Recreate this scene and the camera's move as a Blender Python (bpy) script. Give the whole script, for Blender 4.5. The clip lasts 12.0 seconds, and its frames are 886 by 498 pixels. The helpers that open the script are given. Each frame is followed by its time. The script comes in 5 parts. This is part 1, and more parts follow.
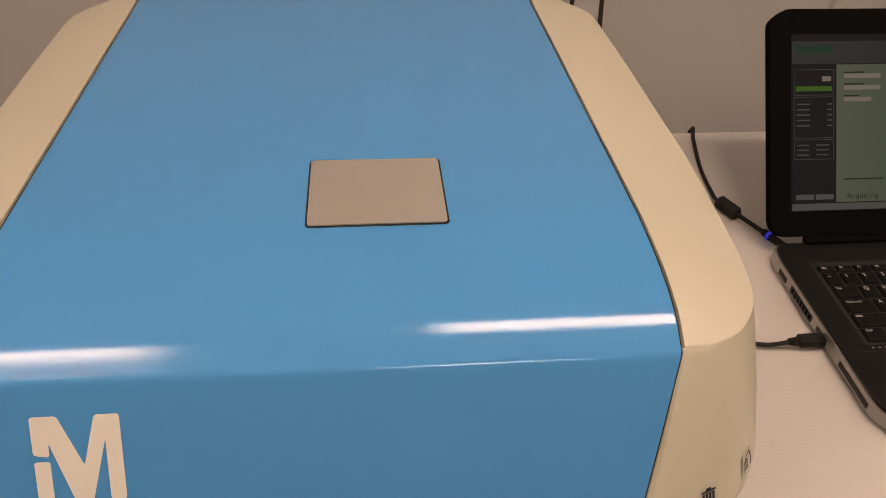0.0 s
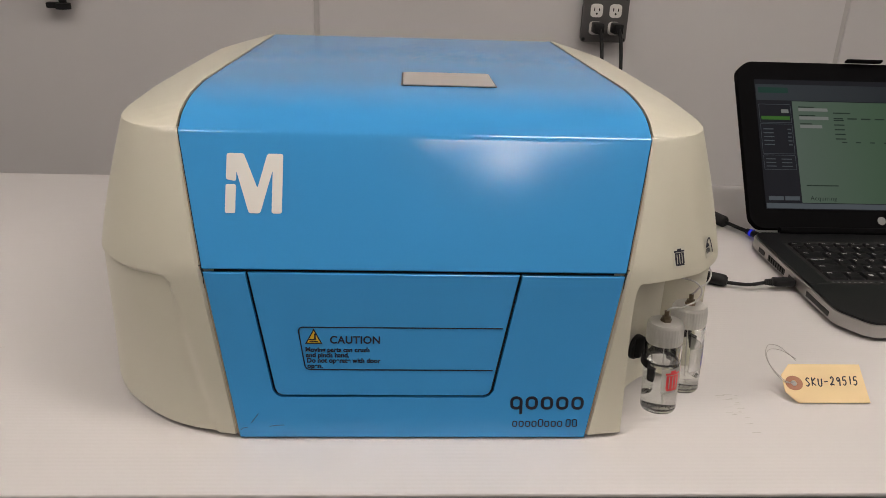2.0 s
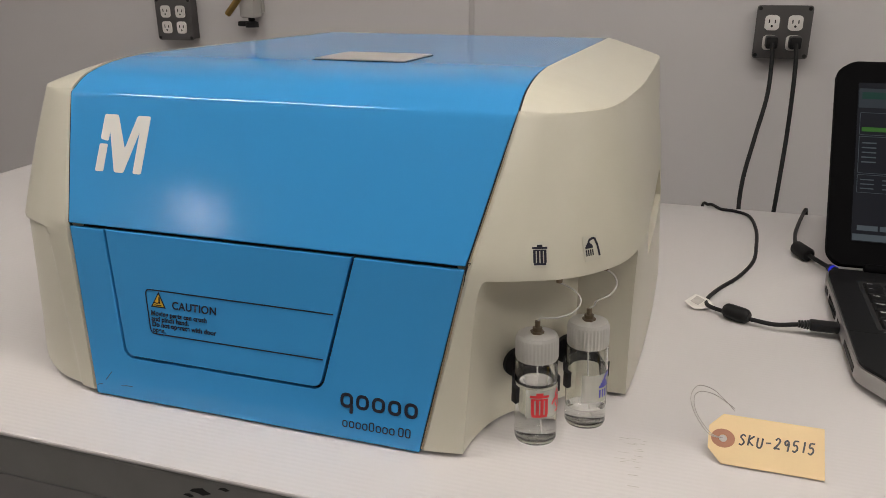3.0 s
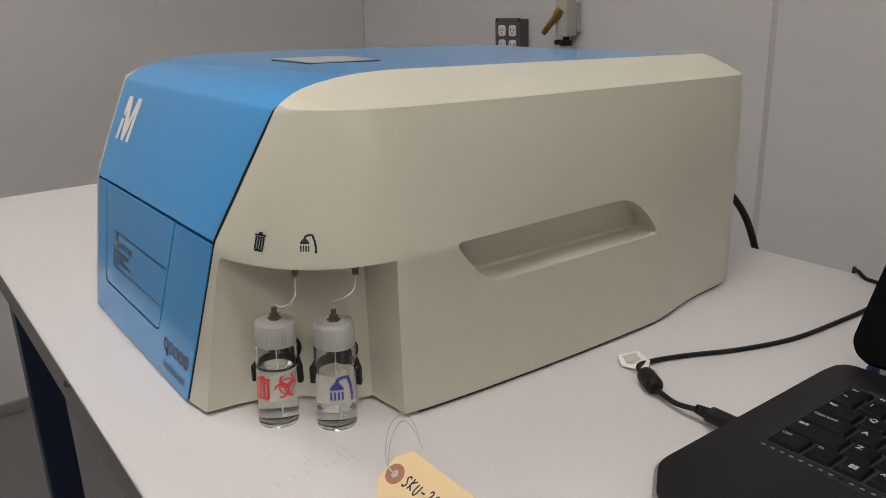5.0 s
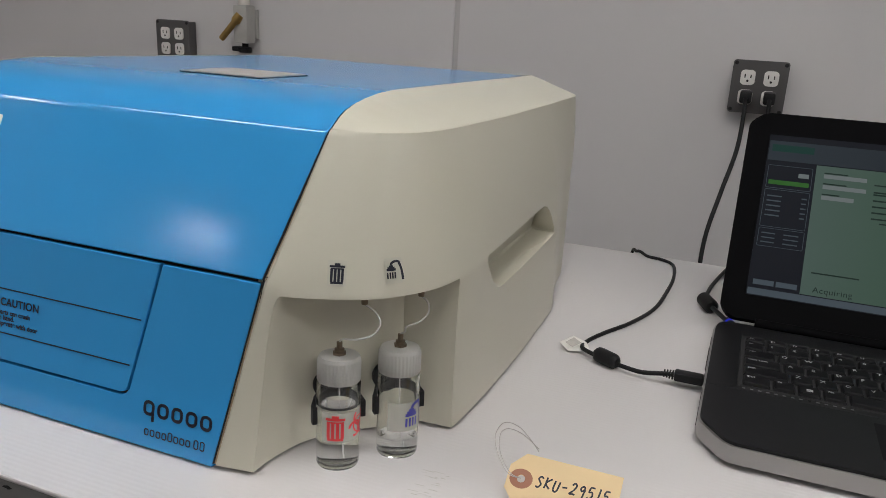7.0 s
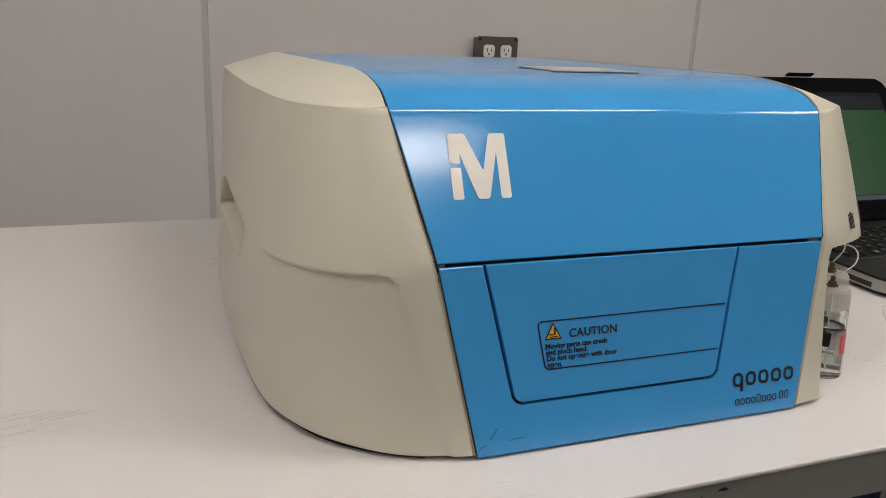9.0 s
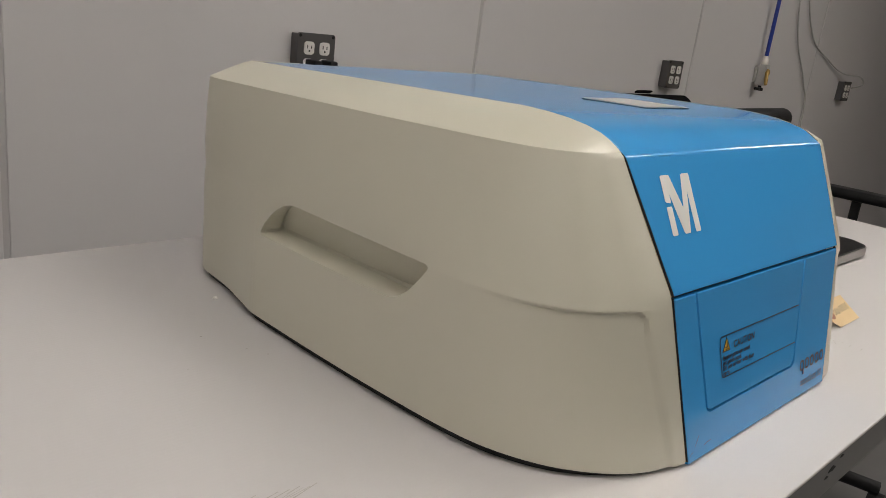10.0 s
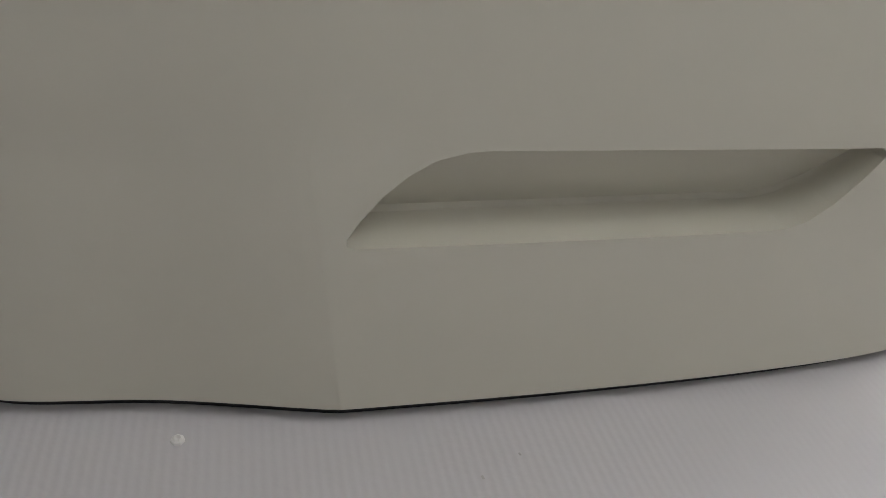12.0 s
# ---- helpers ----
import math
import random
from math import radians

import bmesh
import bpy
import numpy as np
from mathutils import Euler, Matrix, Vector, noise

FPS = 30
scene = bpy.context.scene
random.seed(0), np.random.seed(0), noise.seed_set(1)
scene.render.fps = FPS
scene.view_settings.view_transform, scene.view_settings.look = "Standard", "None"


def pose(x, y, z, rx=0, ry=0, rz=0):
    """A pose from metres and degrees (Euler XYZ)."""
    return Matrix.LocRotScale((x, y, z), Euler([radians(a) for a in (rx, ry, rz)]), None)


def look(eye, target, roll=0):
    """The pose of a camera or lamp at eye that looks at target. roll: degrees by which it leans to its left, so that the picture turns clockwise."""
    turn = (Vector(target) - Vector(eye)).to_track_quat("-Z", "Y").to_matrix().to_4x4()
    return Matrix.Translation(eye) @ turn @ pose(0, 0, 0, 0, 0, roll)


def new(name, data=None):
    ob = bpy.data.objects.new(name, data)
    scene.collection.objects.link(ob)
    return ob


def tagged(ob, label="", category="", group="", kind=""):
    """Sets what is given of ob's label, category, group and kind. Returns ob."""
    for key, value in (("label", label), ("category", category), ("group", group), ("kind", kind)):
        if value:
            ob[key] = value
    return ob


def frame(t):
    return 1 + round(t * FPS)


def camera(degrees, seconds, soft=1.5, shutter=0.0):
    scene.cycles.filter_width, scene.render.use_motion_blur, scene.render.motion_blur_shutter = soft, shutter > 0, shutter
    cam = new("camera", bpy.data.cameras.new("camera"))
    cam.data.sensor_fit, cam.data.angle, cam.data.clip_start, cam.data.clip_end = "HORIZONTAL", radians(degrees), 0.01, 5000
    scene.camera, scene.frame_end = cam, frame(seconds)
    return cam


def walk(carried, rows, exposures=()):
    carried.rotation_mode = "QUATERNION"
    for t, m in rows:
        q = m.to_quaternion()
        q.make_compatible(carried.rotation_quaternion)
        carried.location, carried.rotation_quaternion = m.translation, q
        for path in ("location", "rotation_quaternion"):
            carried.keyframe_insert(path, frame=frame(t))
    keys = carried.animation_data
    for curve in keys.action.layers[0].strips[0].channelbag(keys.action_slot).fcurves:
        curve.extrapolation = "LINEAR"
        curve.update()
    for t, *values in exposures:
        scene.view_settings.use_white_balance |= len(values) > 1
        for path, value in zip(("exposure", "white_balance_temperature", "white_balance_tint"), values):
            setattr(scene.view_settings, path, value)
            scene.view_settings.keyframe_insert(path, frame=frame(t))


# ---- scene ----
cam = camera(58.9, 12.0, soft=0.5)
PATH = [
    (0, (0.023, -0.191, 0.519), (0.206, 1.348, -0.744), 2.4),
    (0.3, (0.017, -0.291, 0.517), (0.166, 1.355, -0.61), 2.1),
    (0.5, (0.007, -0.358, 0.5), (0.14, 1.378, -0.484), 1.7),
    (1, (-0.026, -0.491, 0.447), (0.074, 1.314, -0.408), 1.1),
    (1.5, (-0.033, -0.53, 0.389), (0.074, 1.317, -0.37), 1.6),
    (2, (-0.011, -0.511, 0.378), (0.092, 1.33, -0.397), 2.0),
    (2.5, (0.12, -0.465, 0.338), (-0.029, 1.404, -0.359), 1.5),
    (3, (0.295, -0.432, 0.322), (-0.288, 1.352, -0.371), -0.4),
    (3.5, (0.4, -0.323, 0.305), (-0.522, 1.31, -0.392), -1.0),
    (3.7, (0.43, -0.281, 0.29), (-0.617, 1.28, -0.394), -1.3),
    (5.3, (0.731, -0.15, 0.297), (-0.844, 0.93, -0.298), -1.8),
    (5.5, (0.736, -0.147, 0.294), (-0.845, 0.931, -0.286), -1.6),
    (6, (0.71, -0.159, 0.293), (-0.835, 0.972, -0.284), -0.7),
    (6.5, (0.591, -0.286, 0.299), (-0.623, 1.199, -0.27), 2.6),
    (6.7, (0.537, -0.328, 0.307), (-0.467, 1.307, -0.257), 2.9),
    (8.3, (-0.084, -0.504, 0.312), (0.175, 1.379, -0.312), 3.7),
    (8.5, (-0.156, -0.511, 0.312), (0.16, 1.371, -0.287), 3.6),
    (9, (-0.328, -0.423, 0.291), (0.35, 1.365, -0.296), 2.7),
    (9.5, (-0.506, -0.332, 0.298), (0.536, 1.272, -0.283), 5.3),
    (10, (-0.66, -0.217, 0.302), (0.731, 1.106, -0.26), 7.1),
    (10.5, (-0.665, -0.084, 0.274), (0.898, 0.99, -0.362), 5.7),
    (11, (-0.649, 0.065, 0.264), (1.1, 0.733, -0.44), 6.9),
    (11.5, (-0.627, 0.278, 0.277), (1.138, 0.241, -0.662), 6.4),
    (12, (-0.512, 0.429, 0.251), (1.101, -0.037, -0.835), 6.5),
]
EXPOSURES = [(0, -0.1, 9650, 28), (0.5, 0.02, 9000, 25), (1.0, 0.06, 8150, 22), (1.5, 0.05, 7450, 18), (2.5, 0.05, 6720, 12), (3.5, 0.05, 6760, 12), (5.3, 0.0, 6450, 11), (6.5, 0.0, 6200, 10), (8.3, 0.05, 6550, 10), (9.0, 0.10, 6750, 11), (9.5, 0.06, 6700, 10), (10.5, -0.01, 6550, 10), (11.0, -0.12, 6430, 10), (11.5, -0.12, 6250, 10), (12, -0.02, 6030, 10)]
walk(cam, [(t, look(eye, target, roll)) for t, eye, target, roll in PATH], EXPOSURES)

# ---- world and light ----
world = bpy.data.worlds.new("world")
scene.world = world
world.use_nodes = True
world.node_tree.nodes["Background"].inputs["Color"].default_value = (0.5, 0.5, 0.5, 1)
world.node_tree.nodes["Background"].inputs["Strength"].default_value = 0.0
LAMP = 20.1
# first five placed from reflections; last four are added fill without a known source
LAMPS = [(0.16, 0.85, -0.08, 0.12), (-1.10, -0.42, -0.29, -0.11), (0.06, 0.53, -1.23, -1.08), (0.25, 0.38, -1.45, -1.36), (-1.66, -1.54, -1.92, -1.80), (1.30, 2.03, -0.62, -0.46), (2.47, 3.20, -0.06, 0.10), (2.47, 3.20, -2.6, -2.4), (-1.72, -1.62, -0.82, -0.42)]
LID_TILT = -36.0
TAG_AT = pose(0.3245, 0.0505, 0.0012, 36, 0, 0)

# ---- materials ----


def mat(name, color, rough=0.5, metal=0.0, bump=0.0, bscale=200.0, var=0.06, vscale=6.0, coat=0.0, emit=None, spec=0.5):
    """Principled material with two scales of colour variation and fine relief."""
    m = bpy.data.materials.new(name)
    m.use_nodes = True
    nt = m.node_tree
    b = nt.nodes["Principled BSDF"]
    b.inputs["Roughness"].default_value = rough
    b.inputs["Metallic"].default_value = metal
    b.inputs["Coat Weight"].default_value = coat
    b.inputs["Specular IOR Level"].default_value = spec
    tc = nt.nodes.new("ShaderNodeTexCoord")
    n1 = nt.nodes.new("ShaderNodeTexNoise")
    n1.inputs["Scale"].default_value = vscale
    n1.inputs["Detail"].default_value = 5
    nt.links.new(tc.outputs["Object"], n1.inputs["Vector"])
    ramp = nt.nodes.new("ShaderNodeMapRange")
    ramp.inputs["To Min"].default_value = 1 - var
    ramp.inputs["To Max"].default_value = 1 + var
    nt.links.new(n1.outputs["Fac"], ramp.inputs["Value"])
    mul = nt.nodes.new("ShaderNodeVectorMath")
    mul.operation = "SCALE"
    mul.inputs[0].default_value = color
    nt.links.new(ramp.outputs["Result"], mul.inputs["Scale"])
    nt.links.new(mul.outputs["Vector"], b.inputs["Base Color"])
    n2 = nt.nodes.new("ShaderNodeTexNoise")
    n2.inputs["Scale"].default_value = bscale
    n2.inputs["Detail"].default_value = 3
    nt.links.new(tc.outputs["Object"], n2.inputs["Vector"])
    if bump:
        bp = nt.nodes.new("ShaderNodeBump")
        bp.inputs["Strength"].default_value = bump
        bp.inputs["Distance"].default_value = 0.001
        nt.links.new(n2.outputs["Fac"], bp.inputs["Height"])
        nt.links.new(bp.outputs["Normal"], b.inputs["Normal"])
    rr = nt.nodes.new("ShaderNodeMapRange")
    rr.inputs["To Min"].default_value = max(0.02, rough * 0.88)
    rr.inputs["To Max"].default_value = min(1, rough * 1.12)
    nt.links.new(n1.outputs["Fac"], rr.inputs["Value"])
    nt.links.new(rr.outputs["Result"], b.inputs["Roughness"])
    if emit:
        b.inputs["Emission Color"].default_value = (*emit[0], 1)
        b.inputs["Emission Strength"].default_value = emit[1]
    return m


def glass(name, color, ior, rough=0.0):
    m = bpy.data.materials.new(name)
    m.use_nodes = True
    b = m.node_tree.nodes["Principled BSDF"]
    b.inputs["Base Color"].default_value = (*color, 1)
    b.inputs["Transmission Weight"].default_value = 1
    b.inputs["Roughness"].default_value = rough
    b.inputs["IOR"].default_value = ior
    return m


M_CREAM = mat("cream_plastic", (0.566, 0.545, 0.452), 0.34, bump=0.03, bscale=900, var=0.025, vscale=9)
M_BLUE = mat("blue_paint", (0.0385, 0.293, 0.65), 0.13, bump=0.04, bscale=480, var=0.02, vscale=7)
M_BLACK = mat("black_plastic", (0.012, 0.012, 0.013), 0.5, bump=0.08, bscale=900, spec=0.22)
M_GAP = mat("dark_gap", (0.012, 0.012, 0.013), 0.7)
M_RIM = mat("tan_shade", (0.42, 0.33, 0.22), 0.6)
M_WHITE = mat("white_print", (0.78, 0.76, 0.72), 0.4)
M_INK = mat("navy_ink", (0.008, 0.010, 0.022), 0.4)
M_YEL = mat("yellow_print", (0.75, 0.47, 0.03), 0.4)
M_STEEL = mat("brushed_steel", (0.86, 0.82, 0.78), 0.45, metal=0.9, bump=0.05, bscale=600)
M_TABLE = mat("white_laminate", (0.605, 0.582, 0.579), 0.42, bump=0.10, bscale=260, var=0.03, vscale=5)
M_EDGE = mat("grey_table_edge", (0.22, 0.215, 0.21), 0.6, bump=0.15, bscale=120, var=0.15, vscale=30)
M_WALL = mat("grey_wall_panel", (0.635, 0.615, 0.617), 0.6, bump=0.12, bscale=90, var=0.03, vscale=1.5)
M_JOINT = mat("grey_joint", (0.50, 0.48, 0.48), 0.6)
M_FLOOR = mat("grey_floor", (0.16, 0.155, 0.155), 0.5, bump=0.1, bscale=60, var=0.15, vscale=3)
M_CEIL = mat("ceiling_white", (0.82, 0.81, 0.79), 0.8)
M_LEG = mat("dark_blue_steel", (0.012, 0.022, 0.06), 0.4)
M_PLATE = mat("grey_metal_plate", (0.13, 0.125, 0.125), 0.45, metal=0.6, bump=0.1, bscale=150)
M_SOCKET = mat("white_socket", (0.74, 0.72, 0.69), 0.4)
M_BRASS = mat("worn_brass", (0.42, 0.28, 0.10), 0.38, metal=0.9, var=0.2, vscale=60)
M_BRONZE = mat("brown_fitting", (0.19, 0.145, 0.10), 0.4, metal=0.7, var=0.2, vscale=90)
M_HOSE = mat("blue_hose", (0.015, 0.04, 0.30), 0.35)
M_GREYBLK = mat("grey_casting", (0.45, 0.44, 0.42), 0.5, var=0.1, vscale=40)
M_CAP = mat("white_cap", (0.84, 0.83, 0.81), 0.4)
M_CAP.node_tree.nodes["Principled BSDF"].inputs["Transmission Weight"].default_value = 0.55
M_CAP.node_tree.nodes["Principled BSDF"].inputs["Alpha"].default_value = 0.78
M_TUBE = mat("milky_tube", (0.80, 0.79, 0.77), 0.2)
M_TUBE.node_tree.nodes["Principled BSDF"].inputs["Alpha"].default_value = 0.6
M_RED = mat("red_print", (0.62, 0.02, 0.03), 0.45)
M_PURPLE = mat("violet_print", (0.025, 0.025, 0.26), 0.45)
M_TAG = mat("manila_card", (0.74, 0.56, 0.32), 0.75, bump=0.1, bscale=500, var=0.05, vscale=40)
M_REINF = mat("brown_reinforcement", (0.36, 0.16, 0.10), 0.7)
M_WIRE = mat("thin_wire", (0.45, 0.43, 0.41), 0.35, metal=0.8)
M_LAPTOP = mat("laptop_black", (0.005, 0.005, 0.0055), 0.55, bump=0.12, bscale=1200, var=0.1, vscale=15, spec=0.004)
M_KEY = mat("key_black", (0.007, 0.007, 0.008), 0.5, bump=0.06, bscale=1200, spec=0.12)
M_DECK = mat("deck_black", (0.010, 0.010, 0.011), 0.38, bump=0.10, bscale=1200, var=0.1, vscale=15, spec=0.22)
M_SILVER = mat("silver_bezel", (0.38, 0.37, 0.36), 0.35, metal=0.7)
M_LEGEND = mat("key_legend", (0.55, 0.55, 0.55), 0.5)
M_DECKMARK = mat("deck_print", (0.17, 0.17, 0.17), 0.5)
M_WOOD = mat("brown_wood", (0.30, 0.16, 0.07), 0.5, bump=0.1, bscale=40, var=0.25, vscale=8)
M_YELLOW = mat("yellow_panel", (0.62, 0.38, 0.01), 0.55, var=0.08, vscale=3)
M_DIM = mat("dim_pane", (0.10, 0.10, 0.10), 0.25)
M_SMUDGE = mat("grey_scuff", (0.47, 0.45, 0.42), 0.7, var=0.3, vscale=200)
M_GLASS = glass("clear_glass", (0.97, 0.98, 0.97), 1.47)
M_WATER = glass("clear_liquid", (0.98, 0.98, 0.98), 1.33)
M_LIGHT = mat("lamp_diffuser", (0.9, 0.9, 0.9), 0.5, emit=((1.0, 0.955, 0.90), LAMP))

# fine parallel flutes of the plastic sheet on the table
_nt = M_TABLE.node_tree
_wave, _co = _nt.nodes.new("ShaderNodeTexWave"), _nt.nodes.new("ShaderNodeTexCoord")
_wave.bands_direction = "Y"
_wave.inputs["Scale"].default_value = 73
_wave.inputs["Distortion"].default_value = 0.4
_wave.inputs["Detail"].default_value = 1
_nt.links.new(_co.outputs["Object"], _wave.inputs["Vector"])
_b2 = _nt.nodes.new("ShaderNodeBump")
_b2.inputs["Strength"].default_value = 0.26
_b2.inputs["Distance"].default_value = 0.0002
_nt.links.new(_wave.outputs["Fac"], _b2.inputs["Height"])
_nt.links.new(_nt.nodes["Bump"].outputs["Normal"], _b2.inputs["Normal"])
_nt.links.new(_b2.outputs["Normal"], _nt.nodes["Principled BSDF"].inputs["Normal"])

# ---- shape helpers ----


def part(name, bm, material, parent=None, label="", smooth=None, at=None):
    """Links a bmesh as one mesh object, under a thing or a part."""
    bmesh.ops.recalc_face_normals(bm, faces=bm.faces[:])
    if at is not None:
        bm.transform(at)
    me = bpy.data.meshes.new(name)
    bm.to_mesh(me)
    bm.free()
    me.materials.append(material)
    if smooth is not None:
        me.shade_smooth()
        me.set_sharp_from_angle(angle=radians(smooth))
    ob = new(name, me)
    if parent is not None:
        ob.parent = parent
    if label:
        ob["label"] = label
    return ob


def thing(name, label, category, at=None, group="", kind=""):
    ob = new(name)
    ob.empty_display_size = 0.02
    if at is not None:
        ob.matrix_basis = at
    return tagged(ob, label, category, group, kind)


def box(x0, x1, y0, y1, z0, z1, bevel=0.0, seg=2, bm=None):
    own = bmesh.new()
    bmesh.ops.create_cube(own, size=1)
    for v in own.verts:
        v.co = Vector(((x0 + x1) / 2 + v.co.x * (x1 - x0), (y0 + y1) / 2 + v.co.y * (y1 - y0), (z0 + z1) / 2 + v.co.z * (z1 - z0)))
    if bevel:
        bmesh.ops.bevel(own, geom=own.edges[:], offset=bevel, segments=seg, affect="EDGES", profile=0.5)
    return join(bm, own)


def join(bm, own):
    if bm is None:
        return own
    me = bpy.data.meshes.new("joined")
    own.to_mesh(me)
    own.free()
    bm.from_mesh(me)
    bpy.data.meshes.remove(me)
    return bm


def prism(points, depth, m=None, bevel=0.0, bm=None):
    """A polygon in x, y, extruded along z from 0 to depth, set by the matrix m."""
    own = bmesh.new()
    lo = [own.verts.new((x, y, 0)) for x, y in points]
    hi = [own.verts.new((x, y, depth)) for x, y in points]
    own.faces.new(lo[::-1])
    top = own.faces.new(hi)
    n = len(points)
    for i in range(n):
        own.faces.new((lo[i], lo[(i + 1) % n], hi[(i + 1) % n], hi[i]))
    if bevel:
        bmesh.ops.bevel(own, geom=list(top.edges), offset=bevel, segments=2, affect="EDGES", profile=0.5)
    if m is not None:
        own.transform(m)
    return join(bm, own)


def lathe(profile, seg=32, m=None, bm=None):
    """Turns (radius, z) pairs round the z axis; ends at radius 0 are closed."""
    own = bmesh.new()
    rings = []
    for r, z in profile:
        if r <= 1e-6:
            rings.append([own.verts.new((0, 0, z))])
        else:
            rings.append([own.verts.new((r * math.cos(2 * math.pi * i / seg), r * math.sin(2 * math.pi * i / seg), z)) for i in range(seg)])
    for a, b in zip(rings, rings[1:]):
        for i in range(seg):
            j = (i + 1) % seg
            q = [a[i % len(a)], a[j % len(a)], b[j % len(b)], b[i % len(b)]]
            q = list(dict.fromkeys(q))
            if len(q) > 2:
                own.faces.new(q)
    if m is not None:
        own.transform(m)
    return join(bm, own)


def spline(points, n=10, closed=False):
    """A smooth line through the points (Catmull-Rom)."""
    p = [Vector(q) for q in points]
    out = []
    k = len(p)
    for i in range(k if closed else k - 1):
        a, b, c, d = (p[(i - 1) % k], p[i], p[(i + 1) % k], p[(i + 2) % k]) if closed else (p[max(i - 1, 0)], p[i], p[i + 1], p[min(i + 2, k - 1)])
        for s in range(n):
            t = s / n
            out.append(0.5 * ((2 * b) + (c - a) * t + (2 * a - 5 * b + 4 * c - d) * t * t + (3 * b - a - 3 * c + d) * t ** 3))
    if not closed:
        out.append(p[-1])
    return out


def tube(points, r, seg=10, closed=False, bm=None):
    """A round tube along a line of points."""
    own = bmesh.new()
    p = [Vector(q) for q in points]
    rings = []
    side = None
    for i, q in enumerate(p):
        if closed:
            d = (p[(i + 1) % len(p)] - p[i - 1]).normalized()
        else:
            d = (p[min(i + 1, len(p) - 1)] - p[max(i - 1, 0)]).normalized()
        if side is None:
            side = d.orthogonal().normalized()
        side = (side - d * side.dot(d)).normalized()
        up = d.cross(side)
        rings.append([own.verts.new(q + r * (side * math.cos(2 * math.pi * j / seg) + up * math.sin(2 * math.pi * j / seg))) for j in range(seg)])
    pairs = list(zip(rings, rings[1:])) + ([(rings[-1], rings[0])] if closed else [])
    for a, b in pairs:
        for j in range(seg):
            own.faces.new((a[j], a[(j + 1) % seg], b[(j + 1) % seg], b[j]))
    if not closed:
        own.faces.new(rings[0][::-1])
        own.faces.new(rings[-1])
    return join(bm, own)


def text_mesh(text, size, m, depth=0.0, shear=0.0, spacing=1.0, bold=0.0):
    """The words as a mesh in the plane of m."""
    cu = bpy.data.curves.new("words", "FONT")
    cu.body, cu.size, cu.extrude, cu.shear, cu.space_character, cu.offset = text, size, depth, shear, spacing, bold
    tmp = bpy.data.objects.new("words", cu)
    scene.collection.objects.link(tmp)
    bpy.context.view_layer.update()
    me = bpy.data.meshes.new_from_object(tmp.evaluated_get(bpy.context.evaluated_depsgraph_get()))
    bpy.data.objects.remove(tmp)
    bm = bmesh.new()
    bm.from_mesh(me)
    bm.transform(m)
    return bm


def rounded(x0, x1, y0, y1, r, n=5):
    out = []
    for cx, cy, a in ((x1 - r, y1 - r, 0), (x0 + r, y1 - r, 90), (x0 + r, y0 + r, 180), (x1 - r, y0 + r, 270)):
        for i in range(n + 1):
            t = radians(a + 90 * i / n)
            out.append((cx + r * math.cos(t), cy + r * math.sin(t)))
    return out


def cut(ob, cutter):
    """Cuts the solid cutter out of ob's mesh and removes the cutter."""
    mod = ob.modifiers.new("cut", "BOOLEAN")
    mod.operation, mod.solver, mod.object = "DIFFERENCE", "EXACT", cutter
    bpy.context.view_layer.update()
    me = bpy.data.meshes.new_from_object(ob.evaluated_get(bpy.context.evaluated_depsgraph_get()))
    ob.modifiers.clear()
    ob.data = me
    bpy.data.objects.remove(cutter)


def lerp(a, b, t):
    return a + (b - a) * t


# ---- room ----
WALL_Y, LEFT_X, RIGHT_X, FRONT_Y, FLOOR_Z, CEIL_Z = 1.338, -1.79, 5.7, -4.2, -0.86, 1.45

tagged(part("floor", box(LEFT_X - 0.1, RIGHT_X + 0.1, FRONT_Y - 0.1, WALL_Y + 0.1, FLOOR_Z - 0.1, FLOOR_Z), M_FLOOR), "smooth grey painted concrete floor", "floor", kind="structure")
# ceiling and south wall are unseen, added to close the room for bounced light
tagged(part("ceiling", box(LEFT_X - 0.1, RIGHT_X + 0.1, FRONT_Y - 0.1, WALL_Y + 0.1, CEIL_Z, CEIL_Z + 0.1), M_CEIL), "plain white ceiling out of view, added to close the room", "ceiling", kind="structure")
tagged(part("wall_south", box(LEFT_X - 0.1, RIGHT_X + 0.1, FRONT_Y - 0.1, FRONT_Y, FLOOR_Z, CEIL_Z), M_WALL), "plain light grey wall out of view, added to close the room", "wall", kind="structure")
tagged(part("wall_west", box(LEFT_X - 0.1, LEFT_X, FRONT_Y, WALL_Y, FLOOR_Z, CEIL_Z), M_WALL), "light grey painted wall", "wall", kind="structure")
tagged(part("baseboard", box(LEFT_X, LEFT_X + 0.008, FRONT_Y, WALL_Y - 0.001, FLOOR_Z, FLOOR_Z + 0.04, 0.002), M_EDGE), "low dark grey baseboard along the wall", "baseboard", kind="structure")
wall_north = tagged(thing("wall_north", "light grey wall of wide flush panels", "wall", kind="structure"))
edges = [LEFT_X, -0.212, 1.01, 2.24, 3.46, RIGHT_X]
for a, b in zip(edges, edges[1:]):
    part("panel", box(a + (0.006 if a > LEFT_X else 0.0), b - (0.006 if b < RIGHT_X else 0.0), WALL_Y, WALL_Y + 0.05, FLOOR_Z, CEIL_Z, 0.002), M_WALL, wall_north)
part("backing", box(LEFT_X, RIGHT_X, WALL_Y + 0.0515, WALL_Y + 0.1, FLOOR_Z, CEIL_Z), M_PLATE, wall_north)
